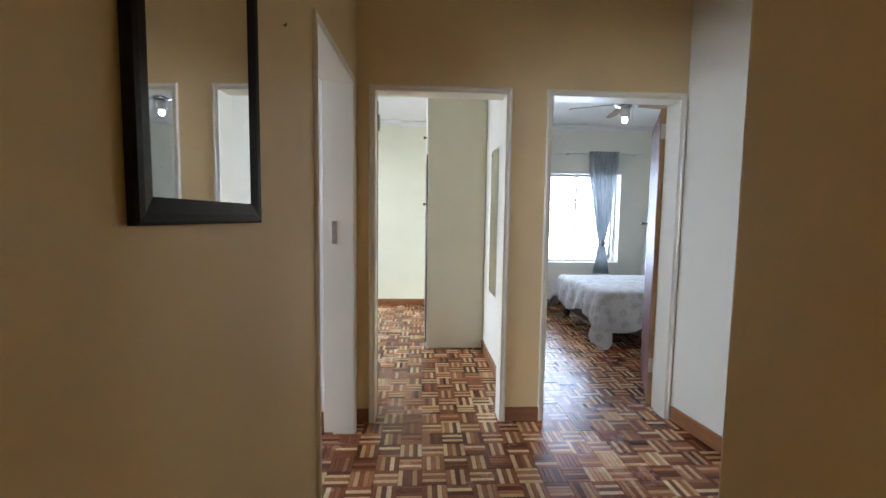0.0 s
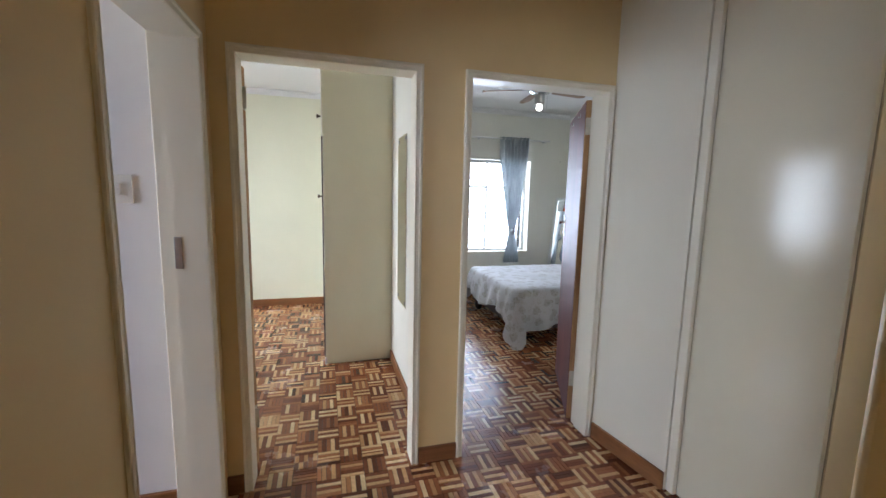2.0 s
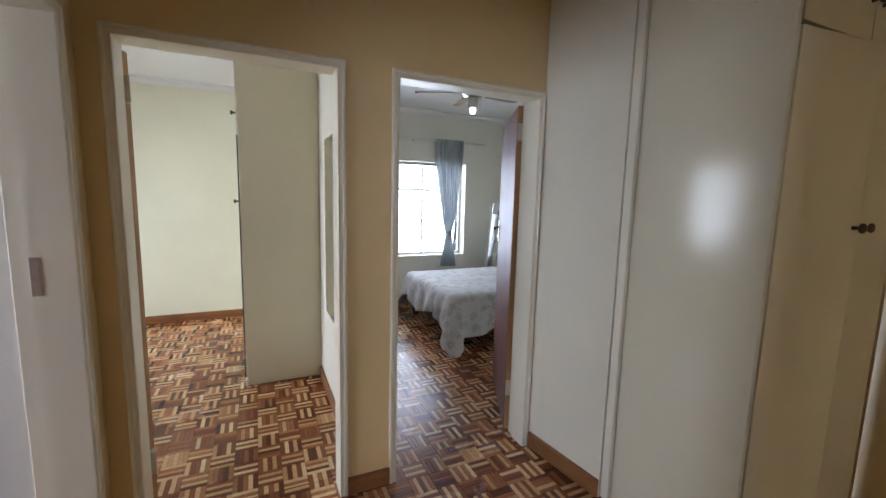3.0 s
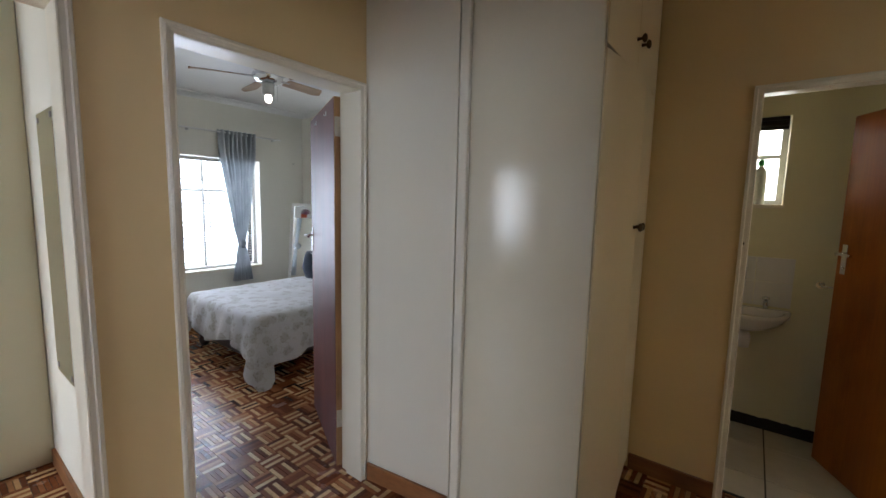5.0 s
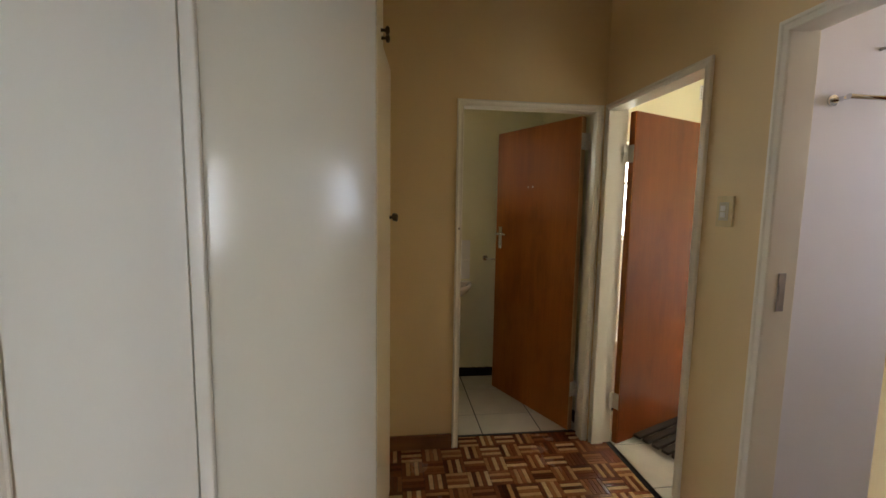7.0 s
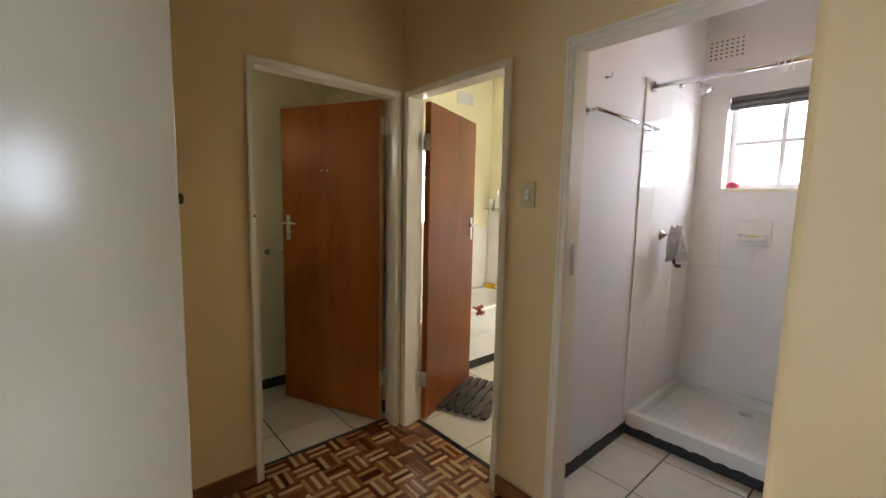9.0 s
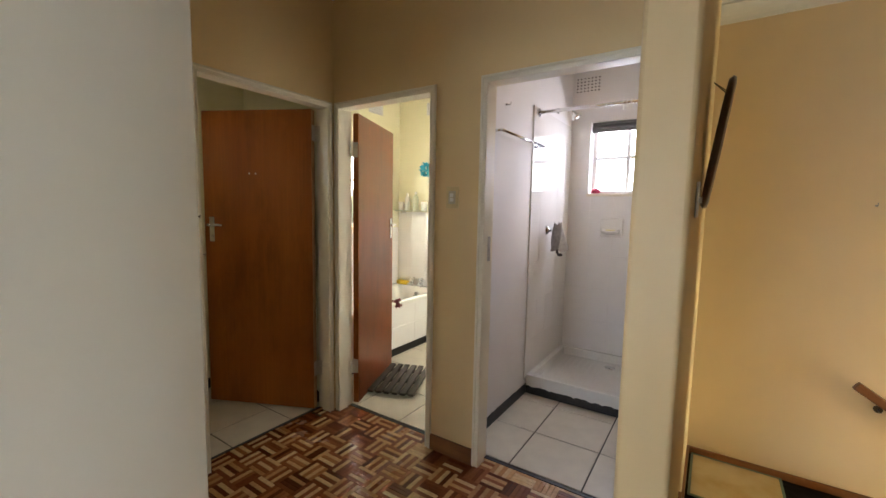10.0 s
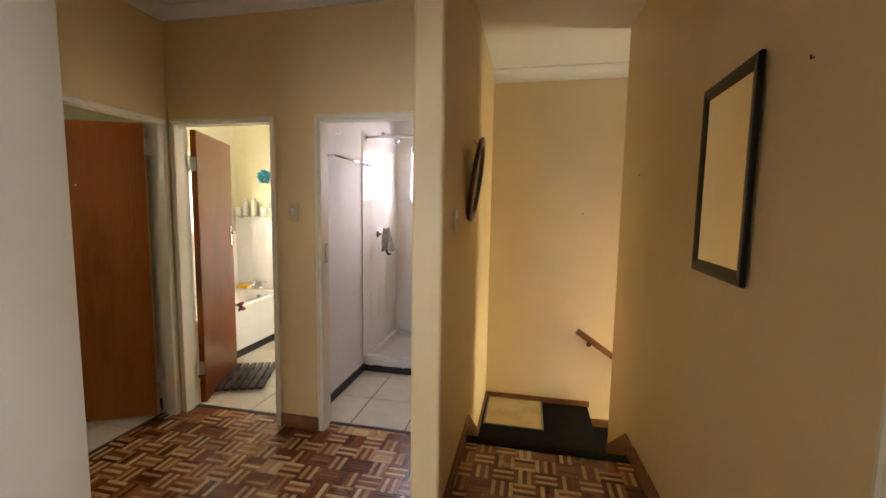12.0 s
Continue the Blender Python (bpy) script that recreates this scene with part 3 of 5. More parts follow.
# ---- skirtings ----
def skirting(x0, y0, x1, y1, side, material=None, h=0.09, t=0.016, name="baseboard", label="varnished brown timber skirting board", z=0.0, lengths=1):
    """A board along a wall; side: the direction it stands out, as (x, y)."""
    along_x = abs(x1 - x0) > abs(y1 - y0)
    m = material or (SKIRTING if along_x else SKIRTING_Y)
    dx, dy = side[0] * t, side[1] * t
    if material is BLACK_PAINT:
        bm, n = B(), max(8, int(max(abs(x1 - x0), abs(y1 - y0)) / 0.018))
        rag, rows = random.Random(round(100 * (x0 + y0 + x1))), []
        for i in range(n + 1):
            f, top = i / n, z + h + rag.uniform(-0.009, 0.004) * (1 if rag.random() < 0.7 else 0.2)
            px, py = x0 + (x1 - x0) * f, y0 + (y1 - y0) * f
            rows.append([bm.verts.new((px, py, z + 0.001)), bm.verts.new((px + dx, py + dy, z + 0.001)), bm.verts.new((px + dx, py + dy, top)), bm.verts.new((px, py, top))])
        for a, b in zip(rows, rows[1:]):
            for k in range(4):
                bm.faces.new((a[k], a[(k + 1) % 4], b[(k + 1) % 4], b[k]))
        bm.faces.new(rows[0])
        bm.faces.new(rows[-1])
        return solid(name, bm, m, label, "baseboard")
    bm = box(B(), x0, y0, z + 0.001, x1 + dx, y1 + dy, z + h, 0.003, 2)
    for k in range(1, lengths):
        geom = bm.verts[:] + bm.edges[:] + bm.faces[:]
        f = k / lengths
        bmesh.ops.bisect_plane(bm, geom=geom, plane_co=(x0 + (x1 - x0) * f, y0 + (y1 - y0) * f, 0), plane_no=(x1 - x0, y1 - y0, 0))
    return solid(name, bm, m, label, "baseboard")


skirting(1.006, 2.409, 1.218, 2.409, (0, -1))
skirting(0.072, 2.409, 0.144, 2.409, (0, -1))
side_board = skirting(2.097, 2.390, 2.097, 1.902, (-1, 0), h=0.095)
for v in side_board.data.vertices:
    v.co.x += (2.41 - v.co.y) * 0.125
skirting(3.114, 1.300, 3.114, 0.889, (-1, 0))
skirting(2.019, 0.001, 2.296, 0.001, (0, 1))
west_board = skirting(0.0, -0.10, 0.0, 1.542, (1, 0), h=0.10, t=0.020, lengths=24)
for v in west_board.data.vertices:
    v.co.x += west_face(v.co.y) + 0.0005
skirting(1.049, -0.10, 1.049, 0.655, (-1, 0), h=0.10)
skirting(1.191, 0.655, 1.191, 0.02, (1, 0))
skirting(-2.49, 5.879, 0.52, 5.879, (0, -1))
skirting(1.084, 3.84, 1.084, 2.58, (-1, 0))
skirting(-2.98, 2.374, -0.125, 2.374, (0, -1))
skirting(1.19, 5.879, 4.04, 5.879, (0, -1))
skirting(4.049, 5.86, 4.049, 2.58, (-1, 0))
skirting(1.186, 5.86, 1.186, 2.58, (1, 0))
skirting(0.06, -1.569, 1.048, -1.569, (0, 1), z=-0.37, h=0.052)
skirting(1.049, -1.55, 1.049, -0.40, (-1, 0), z=-0.37, h=0.06)
skirting(-0.20, -1.569, 0.055, -1.569, (0, 1), z=-0.555, h=0.07)
for nm, a in (("s", ((2.129, -1.03, 2.129, -0.13), (-1, 0))), ("s", ((1.191, -1.03, 1.191, -0.13), (1, 0)))):
    skirting(*a[0], a[1], BLACK_PAINT, 0.075, 0.006, label="black painted skirting band with a ragged edge")
skirting(1.20, -1.029, 2.12, -1.029, (0, 1), BLACK_PAINT, 0.06, 0.006, label="black painted band under the shower tray")
skirting(4.149, 0.01, 4.149, 1.19, (-1, 0), BLACK_PAINT, 0.08, 0.008, label="black painted skirting band")
skirting(3.235, 1.199, 4.14, 1.199, (0, -1), BLACK_PAINT, 0.08, 0.008, label="black painted skirting band")
skirting(3.235, 0.001, 4.14, 0.001, (0, 1), BLACK_PAINT, 0.08, 0.008, label="black painted skirting band")
skirting(2.25, -1.919, 3.44, -1.919, (0, 1), BLACK_PAINT, 0.08, 0.008, label="black painted skirting band")
skirting(2.241, -1.90, 2.241, -0.12, (1, 0), BLACK_PAINT, 0.08, 0.008, label="black painted skirting band")


# ---- cornices ----
def cornice(x0, y0, x1, y1, side, z, s=0.07):
    """A coved strip between wall and ceiling."""
    bm = B()
    prof = [(0, 0), (0, -s)] + [(0.012 + (s - 0.012) * (1 - math.cos(a)), -s + (s - 0.012) * math.sin(a)) for a in (math.pi / 2 * i / 6 for i in range(7))] + [(s, 0)]
    rings = []
    for px, py in ((x0, y0), (x1, y1)):
        rings.append([bm.verts.new((px + side[0] * (o + 0.001), py + side[1] * (o + 0.001), z + h - 0.001)) for o, h in prof])
    for i in range(len(prof)):
        k = (i + 1) % len(prof)
        bm.faces.new((rings[0][i], rings[0][k], rings[1][k], rings[1][i]))
    bm.faces.new(rings[0])
    bm.faces.new(rings[1][::-1])
    return solid("trim", bm, CEILING, "white coved plaster cornice", "cornice")


cornice(0.06, 2.41, 2.13, 2.41, (0, -1), HALL_H)
cornice(3.115, 0.0, 3.115, 1.30, (-1, 0), HALL_H)
cornice(1.19, 0.0, 3.115, 0.0, (0, 1), HALL_H)
cornice(-2.1, -1.57, 1.05, -1.57, (0, 1), HALL_H, 0.10)
cornice(-2.5, 5.88, 1.085, 5.88, (0, -1), ROOM_H, 0.06)
cornice(1.185, 5.88, 4.05, 5.88, (0, -1), ROOM_H, 0.06)
cornice(4.05, 2.565, 4.05, 5.88, (-1, 0), ROOM_H, 0.06)

# ---- built-in cupboard ----
cup = thing("built_in_cupboard", pose(2.194, 1.303, 0), "cream painted built-in hall cupboard with shut doors", "cupboard")
part("side_panel", box(B(), 0.0, 0.0, 0.004, 0.022, 0.597, 2.77, 0.002), PANEL, cup, "glossy cream enamelled side panel")
bm = box(B(), -0.026, 0.549, 0.005, -0.001, 0.595, 2.77, 0.006, 3)
part("batten", bm, ENAMEL, cup, "moulded cover batten")
# a dark strip paints the seam's shade; the carcass is coloured dark likewise
part("gap_shade_strip", box(B(), 0.0225, 0.004, 0.07, 0.0295, 0.03, 2.765), DARK, cup, "dark strip painted as shade in the seam beside the doors")
part("plinth", box(B(), 0.024, 0.02, 0.004, 0.895, 0.04, 0.07), CUPBOARD, cup)
part("carcass", box(B(), 0.024, 0.045, 0.005, 0.895, 0.98, 2.765), DARK, cup, "solid body coloured dark as shade inside the gaps")
part("stile", box(B(), 0.842, 0.0, 0.06, 0.897, 0.04, 2.765), CUPBOARD, cup)
part("rail", box(B(), 0.024, 0.008, 2.70, 0.841, 0.04, 2.765), CUPBOARD, cup)
for x0, x1, kx in ((0.030, 0.473, 0.440), (0.478, 0.840, 0.522)):
    for z0, z1, kz in ((0.075, 2.062, 1.413), (2.076, 2.695, 2.215)):
        # the lower pair stands a little ajar
        hinge, turn = (x0, -5.5) if x0 < 0.1 else (x1, 5.5)
        m = pose(hinge, 0, 0, 0, 0, turn if z0 < 1 else 0) @ pose(-hinge, 0, 0)
        door = part("cupboard_door", box(B(), x0, -0.002, z0, x1, 0.018, z1, 0.002), CUPBOARD, cup, "", m)
        part("knob", lathe(B(), [(0.008, 0), (0.006, 0.012), (0.006, 0.018), (0.017, 0.024), (0.019, 0.031), (0.013, 0.037), (0.001, 0.039)], (kx, -0.002, kz), (0, -1, 0), 18), BRASS, door, "dark brass knob")


# ---- bedroom ----
def bedspread_cloth():
    """Quilted cotton with taupe flower heads and thin stems on a pale ground."""
    m, n, l, b = nodes_of("floral_bedspread_cotton", 0.85)
    tc = n.new("ShaderNodeTexCoord")
    warp = n.new("ShaderNodeTexNoise")
    warp.inputs["Scale"].default_value = 24
    l.new(tc.outputs["Object"], warp.inputs[0])
    add = n.new("ShaderNodeMix")
    add.data_type, add.blend_type = "RGBA", "ADD"
    add.inputs[0].default_value = 0.06
    l.new(tc.outputs["Object"], add.inputs[6])
    l.new(warp.outputs["Color"], add.inputs[7])
    v = n.new("ShaderNodeTexVoronoi")
    v.inputs["Scale"].default_value, v.inputs["Randomness"].default_value = 10.0, 0.8
    l.new(add.outputs[2], v.inputs[0])
    head = ramp(n, l, v.outputs["Distance"], [(0.38, (0.8, 0.8, 0.8)), (0.46, (0, 0, 0))])
    petal = n.new("ShaderNodeTexVoronoi")
    petal.inputs["Scale"].default_value = 42
    l.new(add.outputs[2], petal.inputs[0])
    inner = ramp(n, l, petal.outputs["Distance"], [(0.18, (0.23, 0.21, 0.18)), (0.5, (0.36, 0.34, 0.31))])
    ground = ramp(n, l, noise_tex(n, l, 3, 4), [(0.3, (0.41, 0.40, 0.40)), (0.7, (0.50, 0.49, 0.49))])
    stem = ramp(n, l, noise_tex(n, l, 9, 2), [(0.485, (0, 0, 0)), (0.50, (0.75, 0.75, 0.75)), (0.515, (0, 0, 0))])
    c = mixed(n, l, stem, ground, (0.38, 0.36, 0.31))
    l.new(mixed(n, l, head, c, inner), b.inputs["Base Color"])
    bumped(n, l, b, noise_tex(n, l, 260, 2), 0.25, 0.002)
    b.inputs["Sheen Weight"].default_value = 0.15
    return m


def cloth(name, colour, dark=0.75, scale=14, weave=350):
    m, n, l, b = nodes_of(name, 0.88)
    l.new(ramp(n, l, noise_tex(n, l, scale, 5), [(0.3, scaled(colour, dark)), (0.7, colour)]), b.inputs["Base Color"])
    bumped(n, l, b, noise_tex(n, l, weave, 2), 0.3, 0.002)
    b.inputs["Sheen Weight"].default_value = 0.2
    return m


SPREAD = bedspread_cloth()
DARK_WOOD = wood("dark_bed_wood", (0.030, 0.013, 0.009), (0.060, 0.026, 0.016), 0.4, 6, 0)


def grid_faces(bm, rows, closed=False):
    for a, b in zip(rows, rows[1:]):
        n = len(a)
        for i in range(n if closed else n - 1):
            f = bm.faces.new((a[i], a[(i + 1) % n], b[(i + 1) % n], b[i]))
            f.smooth = True


def bed():
    """A double bed, its head to the east wall, under a spread that falls nearly to the floor."""
    ob = thing("double_bed", pose(2.34, 3.93, 0), "double bed under a pale floral bedspread", "bed")
    L, W, H = 1.70, 1.38, 0.555
    part("base", box(B(), 0.03, 0.03, 0.13, L, W - 0.03, 0.30, 0.01, 2), DARK_WOOD, ob, "dark fabric bed base")
    part("mattress", box(B(), 0.01, 0.01, 0.301, L, W - 0.01, 0.535, 0.04, 3), cloth("mattress_ticking", (0.66, 0.65, 0.62)), ob)
    for x, y in ((0.09, 0.10), (0.09, W - 0.10), (L - 0.1, 0.10), (L - 0.1, W - 0.10)):
        part("leg", lathe(B(), [(0.028, 0.0), (0.045, 0.03), (0.05, 0.07), (0.035, 0.11), (0.04, 0.131)], (x, y, 0), (0, 0, 1), 16), DARK_WOOD, ob, "turned dark wooden foot")
    part("headboard", box(B(), L, -0.02, 0.02, L + 0.008, W + 0.02, 0.86, 0.003), DARK_WOOD, ob)
    # the spread: a ring of columns round three sides, from the middle line of the bed out and down to the hem
    rad, cols = 0.07, []
    for i in range(40):
        cols.append((L - 0.01 - (L - 0.01 - rad) * i / 39, 0.0, (0, -1), 0.0))
    for i in range(1, 9):
        a = math.pi / 2 * i / 9
        cols.append((rad - rad * math.sin(a), rad - rad * math.cos(a), (-math.sin(a), -math.cos(a)), math.sin(2 * a)))
    for i in range(34):
        cols.append((0.0, rad + (W - 2 * rad) * i / 33, (-1, 0), 0.0))
    for i in range(1, 9):
        a = math.pi / 2 * i / 9
        cols.append((rad - rad * math.cos(a), W - rad + rad * math.sin(a), (-math.cos(a), math.sin(a)), math.sin(2 * a)))
    for i in range(40):
        cols.append((rad + (L - 0.01 - rad) * i / 39, W, (0, 1), 0.0))
    bm, rows = B(), []
    def wob(x, y, s):
        return noise.noise((x * s, y * s, 3.1))
    for k in range(9):
        f = k / 9
        rows.append([bm.verts.new((max(x, 0) * f + (1 - f) * min(max(x, 0.55), L - 0.01), y * f + (1 - f) * W / 2, H + 0.014 * wob(x * f + 2, y * f, 3) + 0.006 * wob(x * f, y * f, 9) - 0.012 * f ** 6)) for x, y, d, c in cols])
    # how far each column hangs
    for k in range(0, 17):
        f = k / 16
        row = []
        for i, (x, y, d, c) in enumerate(cols):
            side = y < 0.02
            drop = (0.36 if side else 0.30) + 0.17 * c ** 0.55 + 0.03 * wob(i * 0.16, 1.0, 1.0) + (0.05 * math.sin(i * 0.19) if side else 0.04 * math.sin(i * 0.3))
            fold = math.sin(i * 0.95 + 0.8 * math.sin(i * 0.23)) * 0.022 * f + 0.03 * wob(i * 0.22, f, 1.0) * f
            out = 0.006 + 0.02 * math.sin(min(1, f * 6) * math.pi / 2) + 0.05 * f + 0.13 * c ** 0.6 * f ** 1.3 + fold
            row.append(bm.verts.new((x + d[0] * out, y + d[1] * out, max(0.008, H - 0.014 - drop * f + 0.010 * (1 - f) * wob(x, y, 9)))))
        rows.append(row)
    grid_faces(bm, rows)
    part("bedspread", bm, SPREAD, ob, "pale cotton bedspread with taupe flowers")
    return ob


bed()


def pillow(x, y, z, w, h, t, rx, rz, material, label, lean=0):
    bm, rows = B(), []
    for s in (1, -1):
        rows = []
        for i in range(13):
            row = []
            for j in range(13):
                u, v = i / 6 - 1, j / 6 - 1
                puff = max(0, (1 - u ** 4) * (1 - v ** 4)) ** 0.5
                pin = 1 - 0.08 * (1 - abs(v)) * abs(u) ** 3
                row.append(bm.verts.new((u * w / 2 * pin, v * h / 2 * (1 - 0.08 * (1 - abs(u)) * abs(v) ** 3), s * (t / 2) * puff + 0.008 * noise.noise((u * 3, v * 3, s + x)) * puff)))
            rows.append(row)
        grid_faces(bm, rows)
    bmesh.ops.remove_doubles(bm, verts=bm.verts, dist=0.0005)
    return solid("pillow", bm, material, label, "pillow", kind="", m=pose(x, y, z, rx, lean, rz))


pillow(3.80, 4.95, 0.70, 0.45, 0.60, 0.16, 0, 0, cloth("slate_pillow_cotton", (0.10, 0.12, 0.17)), "slate grey pillow propped at the bed head", -55)
pillow(3.72, 4.30, 0.65, 0.42, 0.60, 0.16, 0, 0, cloth("pink_pillow_cotton", (0.62, 0.46, 0.42), 0.9), "pale pink pillow on the bed", -30)


def bag():
    """A slumped backpack: a soft body with a flap, a front pocket and loose straps."""
    ob = thing("backpack", pose(3.66, 5.08, 0.557, 0, 0, 25), "dark blue-grey cloth backpack on the bed", "bag")
    c = cloth("backpack_canvas", (0.055, 0.065, 0.095))
    def lump(bm, w, d, h, lean, seed):
        rows = []
        for k in range(13):
            f = k / 12
            r = (math.sin(math.pi * (0.10 + 0.84 * f)) ** 0.45) * (1 - 0.35 * f)
            rows.append([bm.verts.new((w * r * math.copysign(abs(math.cos(t)) ** 0.7, math.cos(t)) + 0.012 * noise.noise((2 * math.cos(t), f * 4, seed)), d * r * math.copysign(abs(math.sin(t)) ** 0.7, math.sin(t)) + lean * f + 0.018 * noise.noise((2 * math.sin(t), f * 5, seed + 3)), h * f + 0.012 * f * noise.noise((t, 2, seed)))) for t in (2 * math.pi * i / 28 for i in range(28))])
        grid_faces(bm, rows, True)
        bm.faces.new(rows[0][::-1])
        bm.faces.new(rows[-1])
        return bm
    part("body", lump(B(), 0.17, 0.11, 0.32, 0.05, 1), c, ob)
    bm = lump(B(), 0.12, 0.05, 0.17, 0.02, 5)
    for v in bm.verts:
        v.co += Vector((0, -0.115, 0.01))
    part("pocket", bm, c, ob)
    for x in (-0.08, 0.07):
        part("strap", sweep(B(), [(x, 0.0, 0.31), (x - 0.03, -0.10, 0.29), (x - 0.06, -0.17, 0.20), (x - 0.08, -0.20, 0.08), (x - 0.12, -0.25, 0.013), (x - 0.20, -0.27, 0.013)], 0.010), c, ob)
    return ob


bag()


def curtain():
    ob = thing("curtain", pose(3.125, 5.79, 0.50), "grey-blue patterned curtain tied in a knot", "curtain")
    m, n, l, b = nodes_of("grey_blue_curtain_cloth", 0.8)
    blot = noise_tex(n, l, 5, 5, (1.0, 1.0, 0.4), 0.6)
    l.new(ramp(n, l, blot, [(0.36, (0.30, 0.33, 0.36)), (0.50, (0.45, 0.48, 0.50)), (0.62, (0.66, 0.67, 0.66))]), b.inputs["Base Color"])
    bumped(n, l, b, noise_tex(n, l, 400, 2), 0.2, 0.002)
    lit, mix = n.new("ShaderNodeBsdfTranslucent"), n.new("ShaderNodeMixShader")
    lit.inputs[0].default_value, mix.inputs[0].default_value = (0.56, 0.60, 0.62, 1), 0.28
    l.new(b.outputs[0], mix.inputs[1])
    l.new(lit.outputs[0], mix.inputs[2])
    l.new(mix.outputs[0], n["Material Output"].inputs[0])
    bm, rows = B(), []
    for k in range(49):
        z = 1.78 * (1 - k / 48)
        wz = z + 0.5
        if wz > 0.95:
            f = (wz - 0.95) / (2.26 - 0.95)
            half = 0.035 + 0.175 * min(1, f * 1.25) ** 0.85
        else:
            f = (0.95 - wz) / 0.45
            half = 0.035 + 0.085 * f ** 0.7
        row = []
        for i in range(73):
            u = i / 72 * 2 - 1
            pleat = math.sin(i * 0.70 + 0.35 * math.sin(k * 0.16)) * (0.012 + 0.034 * min(1, half / 0.2))
            row.append(bm.verts.new((u * half + 0.02 * noise.noise((u * 2, z * 2, 1)) + 0.012 * (1 - z), pleat + 0.012 * noise.noise((u * 5, z * 3, 8)), z)))
        rows.append(row)
    grid_faces(bm, rows)
    part("cloth", bm, m, ob)
    bm = lathe(B(), [(0.02, -0.05), (0.05, -0.03), (0.06, 0.0), (0.05, 0.03), (0.025, 0.055)], (0.01, -0.01, 0.45), (0.15, 0, 1), 20, (1, 0.7))
    for v in bm.verts:
        v.co += Vector((noise.noise(v.co * 25), noise.noise(v.co * 25 + Vector((3, 3, 3))), 0)) * 0.014
    part("knot", bm, m, ob, "curtain cloth tied round itself")
    return ob


curtain()
rod = thing("curtain_rod", pose(1.5, 5.80, 2.255), "thin white curtain rod above the window", "curtain rod")
part("rod", tube(B(), (0, 0, 0), (2.18, 0, 0), 0.010), STEEL_WHITE, rod)
for x in (0.12, 1.1, 2.10):
    part("bracket", box(B(), x - 0.01, 0.0, -0.02, x + 0.01, 0.079, 0.0, 0.002), STEEL_WHITE, rod)

blind = thing("venetian_blind", pose(WIN_BED[0] + 0.01, 5.925, WIN_BED[2] + 0.02), "white venetian blind lowered with open slats", "blind")
part("head_rail", box(B(), 0, -0.018, 1.25, 1.71, 0.018, 1.29, 0.002), STEEL_WHITE, blind)
bm = B()
vs = [[bm.verts.new((x, y, z)) for y, z in ((-0.012, -0.004), (-0.005, 0.0012), (0.005, 0.0012), (0.012, -0.0025))] for x in (0.0, 1.71)]
for i in range(3):
    bm.faces.new((vs[0][i], vs[0][i + 1], vs[1][i + 1], vs[1][i]))
slat_mesh = finish("slat", bm, STEEL_WHITE)
for k in range(38):
    s = new("slat", slat_mesh)
    s.parent = blind
    s.location = (0, 0, 0.02 + 0.0325 * k)
for x in (0.2, 0.85, 1.5):
    part("cord", tube(B(), (x, 0.0, 0.0), (x, 0.0, 1.25), 0.0015, 6), STEEL_WHITE, blind)
bars = thing("burglar_bars", pose(WIN_BED[0], 6.06, WIN_BED[2]), "white welded burglar bars outside the window", "window bars")
for z in (0.22, 0.50, 0.78, 1.06):
    part("bar", tube(B(), (0.0, 0, z), (1.73, 0, z), 0.007, 8), STEEL_WHITE, bars)
for x in (0.43, 0.86, 1.29):
    part("bar", tube(B(), (x, 0.0, 0.0), (x, 0.0, 1.32), 0.007, 8), STEEL_WHITE, bars)


